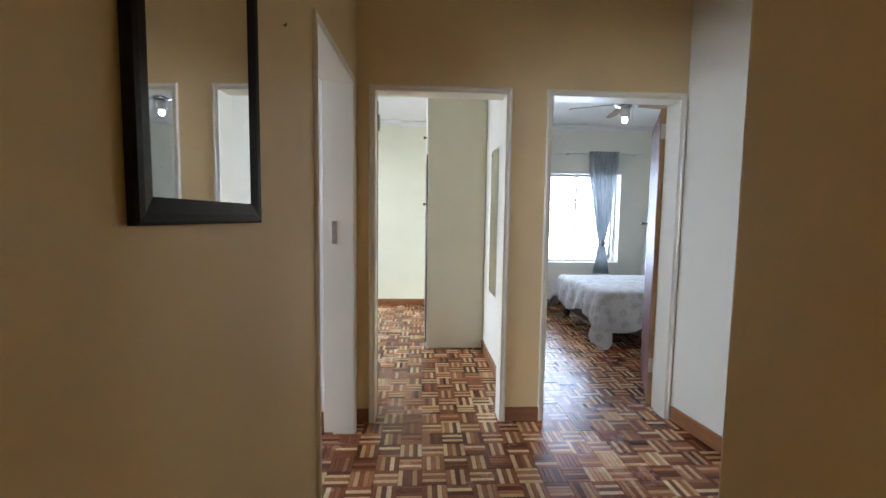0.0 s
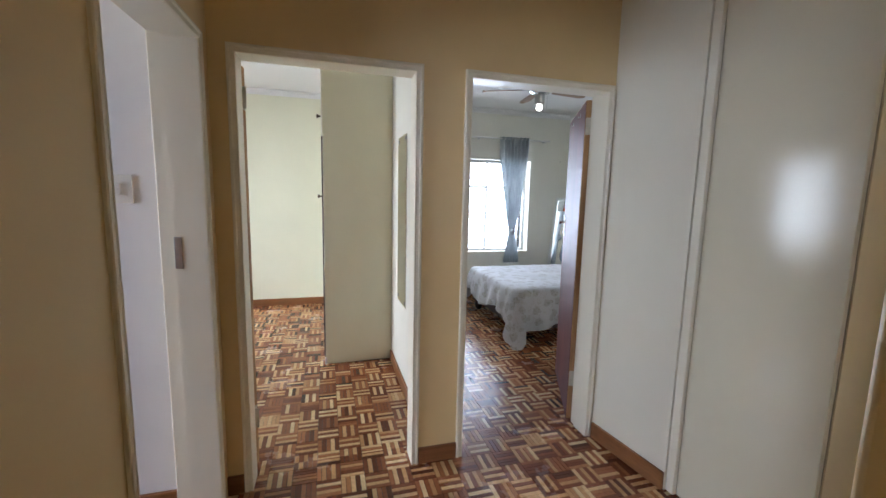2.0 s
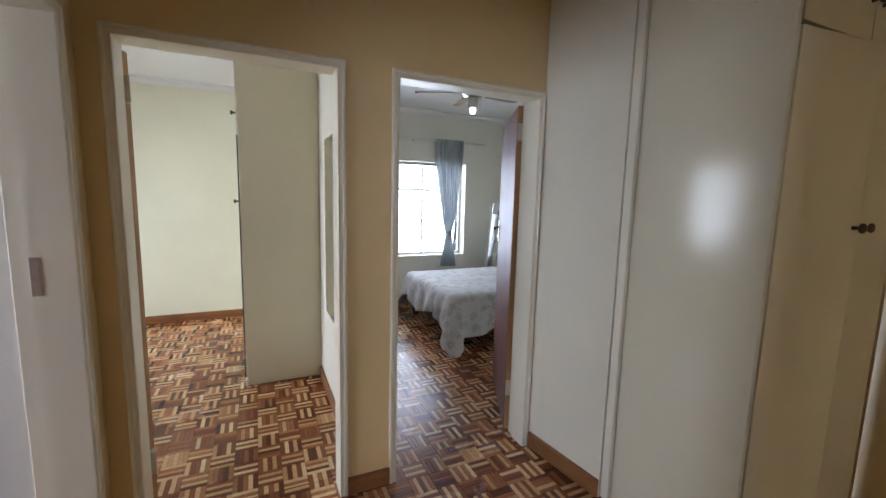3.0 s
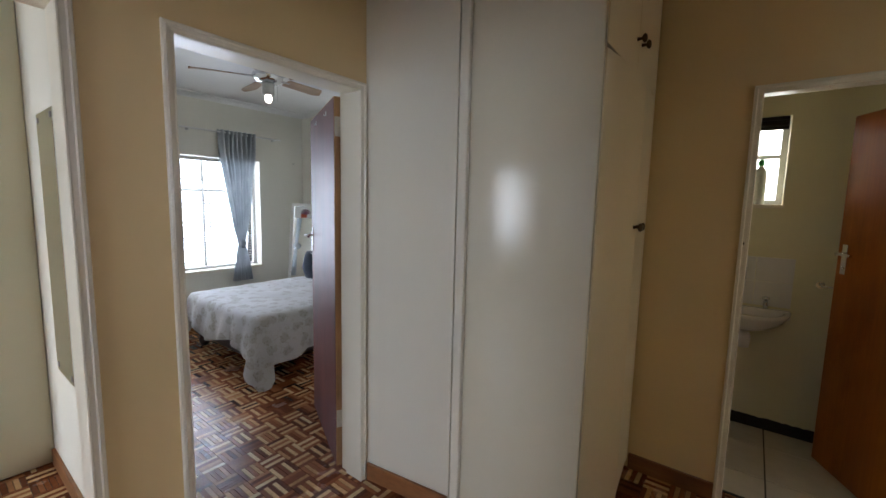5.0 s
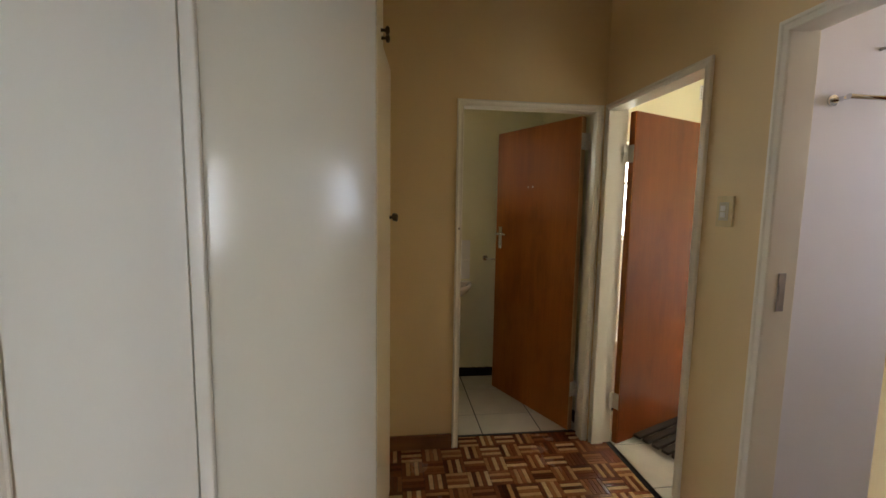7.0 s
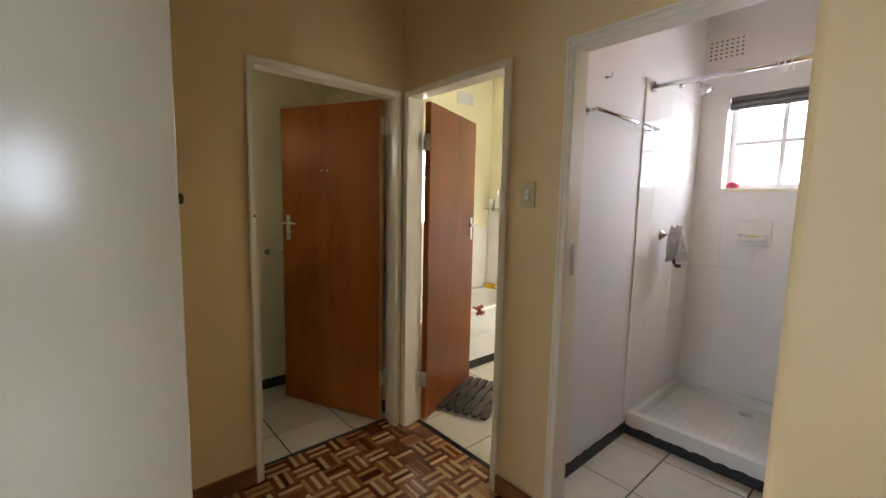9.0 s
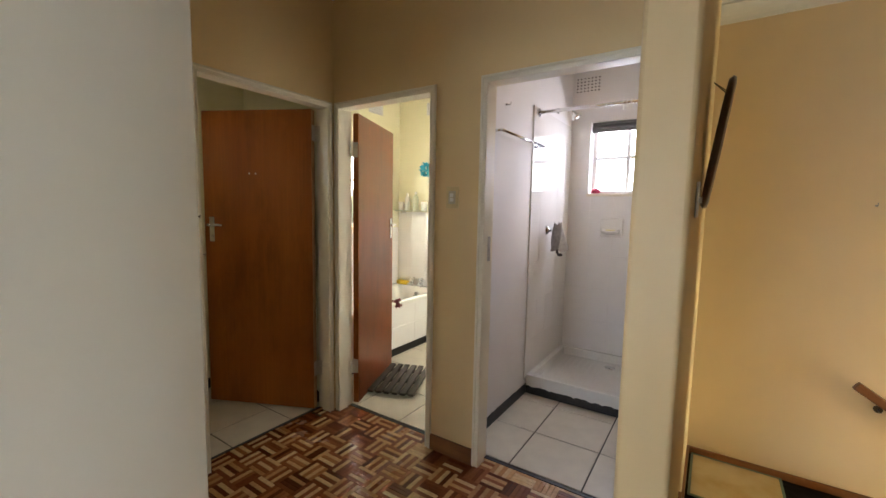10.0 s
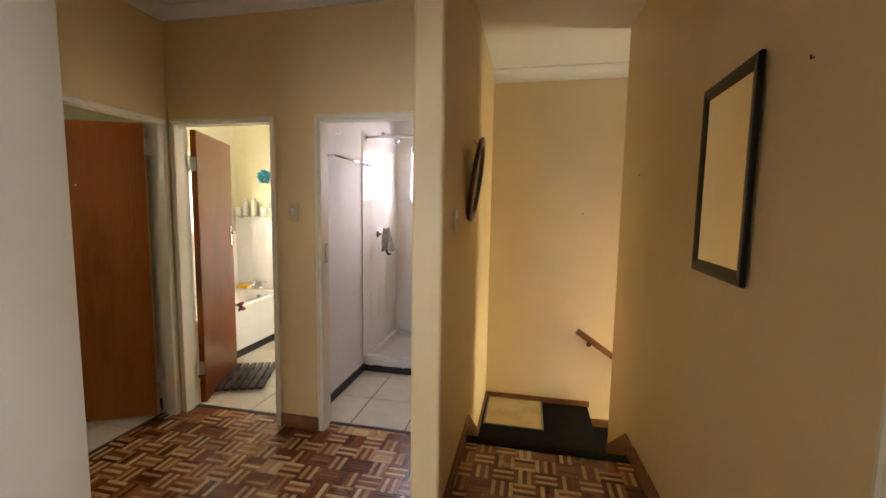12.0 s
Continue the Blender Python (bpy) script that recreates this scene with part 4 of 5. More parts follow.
def fan():
    ob = thing("ceiling_fan", pose(2.52, 4.04, ROOM_H), "five-bladed ceiling fan with one lit bulb", "ceiling fan")
    blade_wood = wood("pale_fan_blade_wood", (0.30, 0.19, 0.11), (0.45, 0.31, 0.20), 0.35, 5, 0)
    part("canopy", lathe(B(), [(0.03, -0.06), (0.06, -0.03), (0.065, 0.0)], segs=24), DULL_METAL, ob)
    part("downrod", tube(B(), (0, 0, -0.14), (0, 0, -0.05), 0.011), DULL_METAL, ob)
    part("motor", lathe(B(), [(0.04, -0.235), (0.085, -0.225), (0.11, -0.20), (0.115, -0.165), (0.09, -0.145), (0.02, -0.135)], segs=30), CHROME, ob, "chrome motor housing")
    part("light_fitting", lathe(B(), [(0.04, -0.325), (0.046, -0.32), (0.046, -0.25), (0.05, -0.235)], segs=24), DULL_METAL, ob)
    bulb, n, l, b = nodes_of("lit_bulb_glass")
    b.inputs["Emission Color"].default_value, b.inputs["Emission Strength"].default_value = (1, 0.90, 0.74, 1), 9
    part("bulb", lathe(B(), [(0.010, -0.382), (0.023, -0.374), (0.029, -0.354), (0.027, -0.334), (0.017, -0.322)], segs=20), bulb, ob, "lit white bulb")
    for k in range(5):
        a = math.radians(7 + 72 * k)
        m = pose(0, 0, -0.185, 0, 0, math.degrees(a))
        bm = B()
        box(bm, 0.09, -0.018, -0.004, 0.20, 0.018, 0.002, 0.001)
        arm = part("blade_arm", bm, DULL_METAL, ob, "", m)
        bm, rows = B(), []
        for z in (0.003, -0.003):
            rows = []
            for i in range(11):
                x = 0.17 + 0.38 * i / 10
                w = 0.048 + 0.018 * i / 10 - (0.05 * max(0, (i - 8.5) / 1.5) ** 2)
                rows.append([bm.verts.new((x, -w, z + 0.012)), bm.verts.new((x, w, z - 0.012))])
            for p, q in zip(rows, rows[1:]):
                bm.faces.new((p[0], p[1], q[1], q[0]))
        bmesh.ops.bridge_loops(bm, edges=[e for e in bm.edges if e.is_boundary])
        part("blade", bm, blade_wood, ob, "pale wooden fan blade", m)
    part("pull_cord", tube(B(), (0.09, 0.02, -0.35), (0.09, 0.02, -0.23), 0.002, 6), DULL_METAL, ob)
    return ob


fan()


def leaning_mirror():
    ob = thing("dressing_mirror", pose(3.82, 5.66, 0, 0, 0, -62) @ pose(0, 0, 0, -7), "tall white-framed mirror leaning in the corner", "mirror")
    w, h, f = 0.36, 1.46, 0.042
    for nm, a in (("frame_side", (-w / 2, 0, -w / 2 + f, h)), ("frame_side", (w / 2 - f, 0, w / 2, h)), ("frame_rail", (-w / 2 + f, 0, w / 2 - f, f)), ("frame_rail", (-w / 2 + f, h - f, w / 2 - f, h))):
        part(nm, box(B(), a[0], -0.022, a[1], a[2], 0.0, a[3], 0.003), PLASTIC, ob)
    part("glass", box(B(), -w / 2 + f, -0.012, f, w / 2 - f, -0.004, h - f), MIRROR, ob)
    part("picture", box(B(), -0.12, -0.016, h - 0.20, 0.13, -0.0125, h - f - 0.004), PLASTIC, ob, "white card with pink and orange flower")
    bm = B()
    for k in range(7):
        a = math.radians(20 + 24 * k)
        c = Vector((0.04, -0.0175, h - 0.15))
        tube(bm, c, c + Vector((0.075 * math.cos(a), 0, 0.075 * math.sin(a))), 0.004, 6, 0.008)
    part("flower", bm, plain("dusky_pink_print", (0.30, 0.10, 0.16), 0.6), ob, "dusky pink printed flower")
    part("flower_pot", box(B(), -0.03, -0.0185, h - 0.195, 0.06, -0.0163, h - 0.145), plain("orange_red_print", (0.55, 0.11, 0.04), 0.6), ob, "orange red printed block")
    return ob


leaning_mirror()


def hook(x, y, z, side, label, material=None):
    ob = thing("wall_hook", pose(x, y, z), label, "hook", "wall hooks")
    s = Vector(side)
    bm = tube(B(), s * 0.0, s * 0.012, 0.006 * s.length, 10)
    sweep(bm, [s * 0.010, s * 0.026 + Vector((0, 0, -0.004)), s * 0.034 + Vector((0, 0, 0.006)), s * 0.034 + Vector((0, 0, 0.016 * s.length))], 0.0025, 8)
    part("shank", bm, material or DULL_METAL, ob)
    return ob


hook(0.2, -1.568, 1.47, (0, 1, 0), "small steel hook in the stairwell wall")
hook(0.036, 1.23, 1.865, (0.28, 0, 0), "bent nail in the passage wall", BRASS)
hook(0.033, -0.30, 1.72, (0.22, 0, 0), "small nail in the passage wall", BRASS)
hook(3.9, 5.879, 1.98, (0, -1, 0), "small curtain hook in the bedroom wall")
hook(3.1045, 0.869, 1.34, (-0.5, 0, 0), "small brass hook on the toilet door frame", BRASS)
# ---- small bedroom ----
ward = thing("built_in_wardrobe", pose(0.525, 3.855, 0), "pale cream built-in wardrobe with a dark door gap", "wardrobe")
part("side", box(B(), 0.0, 0.0, 0.004, 0.557, 0.02, 2.64, 0.002), CREAM_PALE_LEMON, ward)
# the gap's shade is coloured in: a dark block and a proud dark leaf
part("door_gap_shade", box(B(), 0.004, 0.022, 0.02, 0.02, 0.05, 1.90), DARK, ward, "dark block painted as shade beside the door")
part("wardrobe_door", box(B(), -0.012, 0.052, 0.05, 0.008, 0.95, 1.90, 0.002), DARK_WOOD, ward, "door edge coloured dark for the shaded gap")
part("wardrobe_door", box(B(), -0.010, 0.055, 1.92, 0.008, 0.95, 2.60, 0.002), CREAM_ROOM, ward)
part("carcass", box(B(), 0.022, 0.053, 0.004, 0.556, 2.02, 2.64), CREAM_ROOM, ward)
part("foot_trim", box(B(), -0.006, -0.006, 0.002, 0.012, 0.022, 0.06, 0.002), PLASTIC, ward, "chipped white corner block")
for z in (1.42, 2.06):
    part("knob", lathe(B(), [(0.008, 0), (0.006, 0.014), (0.016, 0.022), (0.014, 0.032), (0.001, 0.035)], (-0.012, 0.09, z), (-1, 0, 0), 14), BRASS, ward)
slim = thing("wall_mirror", pose(1.083, 3.20, 0.64), "frameless narrow mirror fixed to the wall", "mirror")
part("glass", box(B(), -0.006, 0, 0, -0.001, 0.33, 1.225, 0.001), MIRROR, slim)
for y, z in ((0.03, 0.03), (0.30, 0.03), (0.03, 1.195), (0.30, 1.195)):
    part("clip", box(B(), -0.009, y - 0.012, z - 0.012, -0.0065, y + 0.012, z + 0.012, 0.001), DULL_METAL, slim)


# ---- passage ----
def black_mirror():
    ob = thing("framed_mirror", pose(0.0115, 0.566, 1.268, 0, 0, -2.6), "rectangular mirror in a broad black frame", "mirror")
    w, h, f = 0.440, 0.700, 0.047
    prof = [(0.0, 0.002), (0.0, 0.014), (0.006, 0.018), (0.020, 0.017), (0.041, 0.012), (f, 0.010), (f, 0.002)]
    corners = ((0, 0, 1, 1), (w, 0, -1, 1), (w, h, -1, -1), (0, h, 1, -1))
    for i in range(4):
        a, b = corners[i], corners[(i + 1) % 4]
        bm = B()
        ra = [bm.verts.new((d, a[0] + a[2] * o, a[1] + a[3] * o)) for o, d in prof]
        rb = [bm.verts.new((d, b[0] + b[2] * o, b[1] + b[3] * o)) for o, d in prof]
        for k in range(len(prof)):
            j = (k + 1) % len(prof)
            bm.faces.new((ra[k], ra[j], rb[j], rb[k]))
        bm.faces.new(ra)
        bm.faces.new(rb[::-1])
        part("frame_side", bm, BLACK_FRAME, ob, "black stained moulding")
    part("glass", box(B(), 0.004, f - 0.004, f - 0.004, 0.0098, w - f + 0.004, h - f + 0.004), MIRROR, ob)
    return ob


black_mirror()


def oval_picture():
    ob = thing("oval_picture", pose(1.004, -0.10, 1.675, 0, 0, -90) @ pose(0, 0, 0, 7.5), "oval picture in a carved dark wooden frame, hung leaning out", "picture")
    # local: x along the wall, -y off the wall, z up
    fr = wood("dark_red_frame_wood", (0.045, 0.012, 0.007), (0.12, 0.035, 0.018), 0.28, 8, 2, 0.4)
    def oval(bm, a, b, y):
        return [bm.verts.new((a * math.cos(t), y, b * math.sin(t))) for t in (2 * math.pi * i / 48 for i in range(48))]
    bm = B()
    rows = [oval(bm, a, b, y * 0.6) for a, b, y in ((0.165, 0.245, 0.020), (0.178, 0.258, 0.0), (0.172, 0.252, -0.018), (0.150, 0.230, -0.024), (0.130, 0.208, -0.014), (0.124, 0.202, -0.004), (0.124, 0.202, 0.012))]
    grid_faces(bm, rows, True)
    part("frame", bm, fr, ob)
    bm = B()
    f = bm.faces.new(oval(bm, 0.126, 0.204, 0.001))
    back = bm.faces.new(oval(bm, 0.168, 0.248, 0.0118))
    pic, n, l, b = nodes_of("faded_picture_print", 0.15)
    l.new(ramp(n, l, noise_tex(n, l, 9, 3), [(0.35, (0.03, 0.02, 0.016)), (0.55, (0.10, 0.07, 0.05)), (0.75, (0.24, 0.19, 0.15))]), b.inputs["Base Color"])
    part("picture", bm, pic, ob, "faded print behind glass")
    part("hanger", sweep(B(), [(-0.02, 0.013, 0.20), (0.0, 0.060, 0.235), (0.02, 0.013, 0.20)], 0.002, 6), BRASS, ob)
    return ob


oval_picture()


def light_switch(name, m, w, h, label, levers=1, aged=False):
    """A plate on a wall; m takes (along, off the wall as -y, up)."""
    ob = thing(name, m, label, "light switch", "light switches")
    mat = plain("yellowed_switch_plastic", (0.66, 0.53, 0.27), 0.4) if aged else PLASTIC
    part("plate", box(B(), -w / 2, -0.009, -h / 2, w / 2, -0.0005, h / 2, 0.003, 2), mat, ob)
    if aged:
        part("insert", box(B(), -0.022, -0.012, -0.034, 0.022, -0.0092, 0.034, 0.001), plain("greyed_switch_insert", (0.55, 0.50, 0.36), 0.4), ob)
    for i in range(levers):
        z = 0.012 - 0.024 * i if levers > 1 else 0
        part("rocker", box(B(), -0.011, -0.017, z - 0.010, 0.011, -0.0125 if aged else -0.0092, z + 0.010, 0.002), PLASTIC, ob, "white rocker")
    return ob


light_switch("light_switch", pose(2.178, 0.001, 1.463, 0, 0, 180), 0.075, 0.115, "yellowed light switch plate with two white rockers", 2, True)
light_switch("light_switch", pose(-0.262, 2.374, 1.447), 0.10, 0.115, "white square light switch plate", 2)
light_switch("light_switch", pose(1.049, 0.365, 1.44, 0, 0, -90), 0.07, 0.11, "white light switch plate on the passage wall", 1)

# ---- stairwell ----
handrail = thing("handrail", pose(0.21, -1.569, 0.40), "varnished wooden handrail sloping down the stair wall", "handrail")
bm = box(B(), 0, 0.04, -0.026, 1.95, 0.085, 0.026, 0.008, 2)
RAIL = wood("varnished_rail_wood", (0.24, 0.085, 0.024), (0.36, 0.15, 0.05), 0.35, 5, 0, 0.3)
part("rail", bm, RAIL, handrail, "", pose(0, 0, -0.015, 0, 0, 180) @ pose(0, 0, 0, 0, 34) @ pose(0, -0.125, 0))
for x in (0.12, 0.95, 1.75):
    z = -0.015 - x * math.tan(radians(34))
    bm = tube(B(), (-x, 0.001, z - 0.06), (-x, 0.010, z - 0.06), 0.022, 16)
    sweep(bm, [(-x, 0.008, z - 0.06), (-x, 0.05, z - 0.06), (-x, 0.062, z - 0.045), (-x, 0.062, z - 0.028)], 0.007, 8)
    part("bracket", bm, BRASS, handrail, "dark metal wall bracket")
mat_ob = thing("stair_mat", pose(0.76, -1.285, -0.37), "cream mat with a teal edge on the black landing", "mat")
m_, n_, l_, b_ = nodes_of("worn_cream_mat", 0.7)
l_.new(ramp(n_, l_, noise_tex(n_, l_, 4, 4), [(0.3, (0.50, 0.36, 0.16)), (0.55, (0.62, 0.52, 0.33)), (0.8, (0.66, 0.59, 0.42))]), b_.inputs["Base Color"])
part("pad", box(B(), -0.245, -0.255, 0.001, 0.245, 0.255, 0.010, 0.003), m_, mat_ob)
TEAL = plain("teal_binding", (0.17, 0.24, 0.20), 0.7)
for a in ((-0.26, -0.27, -0.245, 0.27), (0.245, -0.27, 0.26, 0.27), (-0.245, 0.255, 0.245, 0.27), (-0.245, -0.27, 0.245, -0.255)):
    part("binding", box(B(), a[0], a[1], 0.001, a[2], a[3], 0.012, 0.003), TEAL, mat_ob, "faded teal binding")

for x, s in ((1.049, -1), (0.034, 1)):
    bm = B()
    pts = [(-0.10, 0.0), (-0.10, 0.10), (-0.25, 0.10), (-0.52, -0.10), (-0.76, -0.27), (-0.76, -0.369), (-0.42, -0.369), (-0.42, -0.184), (-0.17, -0.184), (-0.17, 0.0)]
    for off in (0, s * 0.014):
        bm.faces.new([bm.verts.new((x + off, y, z)) for y, z in pts])
    bm.verts.ensure_lookup_table()
    n = len(pts)
    for i in range(n):
        bm.faces.new((bm.verts[i], bm.verts[(i + 1) % n], bm.verts[n + (i + 1) % n], bm.verts[n + i]))
    solid("trim", bm, SKIRTING_Y, "varnished brown stair string board", "stair string")


# ---- toilet ----
def basin():
    ob = thing("wash_basin", pose(4.149, 0.83, 0.70, 0, 0, 90), "small white ceramic wall basin with one tap", "wash basin")
    # local: x along the wall, +y off the wall
    bm, rows = B(), []
    prof = [(0.30, 0.0), (0.62, 0.03), (0.86, 0.075), (0.98, 0.12), (1.0, 0.14), (0.96, 0.147), (0.86, 0.140), (0.74, 0.10), (0.45, 0.06), (0.06, 0.05)]
    for r, z in prof:
        rows.append([bm.verts.new((0.235 * r * math.cos(t), max(0.0, 0.05 + 0.30 * r * math.sin(t)) if math.sin(t) > -0.12 else 0.0, z)) for t in (math.pi * (i / 20 * 1.12 - 0.06) for i in range(21))])
    grid_faces(bm, rows)
    for r in rows:
        pass
    bm.faces.new(rows[-1])
    box(bm, -0.232, 0.0, 0.09, 0.232, 0.055, 0.147, 0.01, 2)
    part("bowl", bm, CERAMIC, ob)
    part("tap", sweep(tube(B(), (-0.10, 0.035, 0.145), (-0.10, 0.035, 0.20), 0.013), [(-0.10, 0.035, 0.19), (-0.10, 0.06, 0.205), (-0.10, 0.10, 0.20), (-0.10, 0.115, 0.18)], 0.009), CHROME, ob, "chrome pillar tap")
    part("tap_handle", lathe(B(), [(0.006, 0), (0.02, 0.012), (0.022, 0.022), (0.008, 0.03)], (-0.10, 0.035, 0.20), segs=12), CHROME, ob)
    part("waste_trap", sweep(lathe(B(), [(0.035, -0.10), (0.04, -0.03), (0.03, 0.0)], (0, 0.16, 0.0), segs=16), [(0, 0.16, -0.06), (0, 0.08, -0.07), (0, 0.0, -0.07)], 0.016), PLASTIC, ob, "white plastic bottle trap")
    return ob


b_ob = basin()
comb = solid("comb", box(B(), -0.05, -0.012, 0, 0.05, 0.012, 0.006, 0.002), BLACK_FRAME, "black comb on the basin rim", "comb", "", pose(4.115, 0.94, 0.8475, 0, 0, 80))
splash = thing("splashback", pose(4.149, 0.60, 0.86), "white tiled splashback above the basin", "splashback")
for i in range(3):
    for k in range(2):
        part("tile", box(B(), -0.008, 0.2 * i + 0.001, 0.165 * k + 0.001, -0.0005, 0.2 * i + 0.199, 0.165 * k + 0.164, 0.0015), TILE_WALL, splash)


def bottle(name, m, r, h, material, label, cap, neck=0.35, cap_h=0.14):
    ob = thing(name, m, label, "bottle", "bathroom bottles")
    part("body", lathe(B(), [(r * 0.92, 0.0), (r, 0.006), (r, h * 0.62), (r * 0.9, h * 0.74), (r * neck, h * 0.84), (r * neck, h * (1 - cap_h))], segs=18), material, ob)
    part("cap", lathe(B(), [(r * (neck + 0.12), h * (1 - cap_h) + 0.0005), (r * (neck + 0.12), h * 0.96), (r * neck * 0.8, h)], segs=14), cap, ob)
    return ob


MILKY = plain("milky_plastic", (0.62, 0.62, 0.52), 0.35)
GREEN = plain("green_plastic", (0.03, 0.30, 0.06), 0.35)
bottle("cleaner_bottle", pose(4.21, 0.83, WIN_WC[2] + 0.005), 0.036, 0.30, MILKY, "milky plastic bottle with a green cap on the sill", GREEN)
holder = thing("paper_holder", pose(4.149, 0.47, 1.04), "chrome toilet paper holder on the wall", "paper holder")
part("rose", tube(B(), (0, 0, 0), (-0.010, 0, 0), 0.022, 16), CHROME, holder)
part("arm", sweep(B(), [(-0.008, 0, 0), (-0.07, 0, 0), (-0.08, -0.01, 0), (-0.08, -0.12, 0), (-0.08, -0.13, 0.012)], 0.006), CHROME, holder)


def rolled_blind(m, w, label, material):
    ob = thing("rolled_blind", m, label, "blind", "rolled blinds")
    for k, (y, z) in enumerate(((0, 0), (0.018, -0.014), (-0.012, -0.022), (0.010, -0.036))):
        part("slat_roll", tube(B(), (0, y, z), (w, y, z), 0.014, 10), material, ob)
    part("head_rail", box(B(), 0, -0.02, 0.013, w, 0.02, 0.035, 0.002), material, ob)
    return ob


rolled_blind(pose(4.175, WIN_WC[0] + 0.01, WIN_WC[3] - 0.038, 0, 0, 90), 0.30, "dark rolled blind at the window head", plain("black_blind_reed", (0.02, 0.018, 0.016), 0.7))
rolled_blind(pose(WIN_SHOWER[0] + 0.01, -1.95, WIN_SHOWER[3] - 0.038), 0.575, "grey rolled blind at the window head", plain("grey_blind_reed", (0.16, 0.15, 0.15), 0.6))


# ---- shower room ----
def tile_wall(name, m, w, h, tw, th, label, gaps=()):
    """Glazed tiles on a wall: m takes (along, off the wall as -y, up)."""
    ob = thing(name, m, label, "wall tiles", kind="structure")
    part("bed_mortar", box(B(), 0, -0.0062, 0, w, 0.002, h), WHITE_GROUT, ob) if not gaps else None
    shared = {}
    for i in range(math.ceil(w / tw)):
        for k in range(math.ceil(h / th)):
            x0, x1, z0, z1 = i * tw, min(w, (i + 1) * tw), k * th, min(h, (k + 1) * th)
            for g in gaps:
                if x0 < g[1] - 1e-4 and x1 > g[0] + 1e-4 and z0 < g[3] - 1e-4 and z1 > g[2] + 1e-4:
                    if z0 < g[2] < z1:
                        z1 = g[2]
                    elif x0 < g[0] < x1:
                        x1 = g[0]
                    elif x0 < g[1] < x1:
                        x0 = g[1]
                    elif z0 < g[3] < z1:
                        z0 = g[3]
                    else:
                        x1 = x0
            if x1 - x0 < 0.012 or z1 - z0 < 0.012:
                continue
            key = (round(x1 - x0, 3), round(z1 - z0, 3))
            if key not in shared:
                shared[key] = finish("tile", box(B(), 0.0003, -0.0075, 0.0003, key[0] - 0.0003, -0.001, key[1] - 0.0003, 0.0007), TILE_WALL)
            t = new("tile", shared[key])
            t.parent = ob
            t.location = (x0, 0, z0)
            t.rotation_euler = (rng_t.uniform(-0.002, 0.002), 0, rng_t.uniform(-0.003, 0.003))
    return ob


rng_t = random.Random(9)
tile_wall("wall_tiles_shower_back", pose(2.128, -1.919, 0.12, 0, 0, 180), 0.936, 2.09, 0.198, 0.298, "glazed white tiles on the shower's back wall",
          ((2.128 - WIN_SHOWER[1], 2.128 - WIN_SHOWER[0], WIN_SHOWER[2] - 0.12, WIN_SHOWER[3] - 0.12),))
tile_wall("wall_tiles_shower_side", pose(2.129, -0.985, 0.12, 0, 0, -90), 0.928, 2.04, 0.198, 0.298, "glazed white tiles on the shower's side wall")
tile_wall("wall_tiles_bath", pose(4.149, -1.919, 0.44, 0, 0, 180), 1.90, 0.93, 0.198, 0.298, "glazed white tiles above the bath")
tile_wall("wall_tiles_bath_side", pose(4.149, -0.2, 0.44, 0, 0, -90), 1.70, 0.745, 0.198, 0.298, "glazed white tiles beside the bath")

tray = thing("shower_tray", pose(1.192, -1.912, 0.0), "white moulded shower tray with a raised front lip", "shower tray")
W_, D_ = 0.936, 0.882
for nm, a in (("lip", (0, D_ - 0.06, W_, D_)), ("rim", (0, 0, W_, 0.04)), ("rim", (0, 0.04, 0.04, D_ - 0.06)), ("rim", (W_ - 0.04, 0.04, W_, D_ - 0.06))):
    part(nm, box(B(), a[0], a[1], 0.002, a[2], a[3], 0.145, 0.010, 3), CERAMIC, tray)
part("pan", box(B(), 0.04, 0.04, 0.002, W_ - 0.04, D_ - 0.06, 0.075), CERAMIC, tray, "white pan with raised grip squares")
grip = finish("grip", box(B(), -0.011, -0.011, 0, 0.011, 0.011, 0.003, 0.0012), CERAMIC)
for i in range(17):
    for k in range(17):
        gx, gy = 0.09 + i * 0.047, 0.09 + k * 0.044
        if (gx - 0.46) ** 2 + (gy - 0.17) ** 2 > 0.004:
            g = new("grip", grip)
            g.parent = tray
            g.location = (gx, gy, 0.0745)
part("drain", lathe(B(), [(0.042, 0.0745), (0.042, 0.079), (0.034, 0.081), (0.030, 0.0785), (0.001, 0.0785)], (0.46, 0.17, 0), segs=24), CHROME, tray, "chrome drain grate")


def perforated(name, m, w, h, cols, rows, label, ratio=0.42):
    """An air brick: a plate with rows of square holes and a dark backing."""
    ob = thing(name, m, label, "air vent", "air vents")
    bm = B()
    us = sorted([0, w] + [w * (i + 0.5 - ratio / 2) / cols for i in range(cols)] + [w * (i + 0.5 + ratio / 2) / cols for i in range(cols)])
    vs = sorted([0, h] + [h * (i + 0.5 - ratio / 2) / rows for i in range(rows)] + [h * (i + 0.5 + ratio / 2) / rows for i in range(rows)])
    for i in range(len(us) - 1):
        for k in range(len(vs) - 1):
            if not (i % 2 and k % 2):
                box(bm, us[i], -0.006, vs[k], us[i + 1], -0.001, vs[k + 1])
    part("plate", bm, WHITE_WALL, ob)
    # near-black sheet colours in the shade of the hollow wall
    part("backing", box(B(), 0.003, -0.0009, 0.003, w - 0.003, -0.0002, h - 0.003), DARK, ob, "dark sheet painted as shade behind the holes")
    return ob


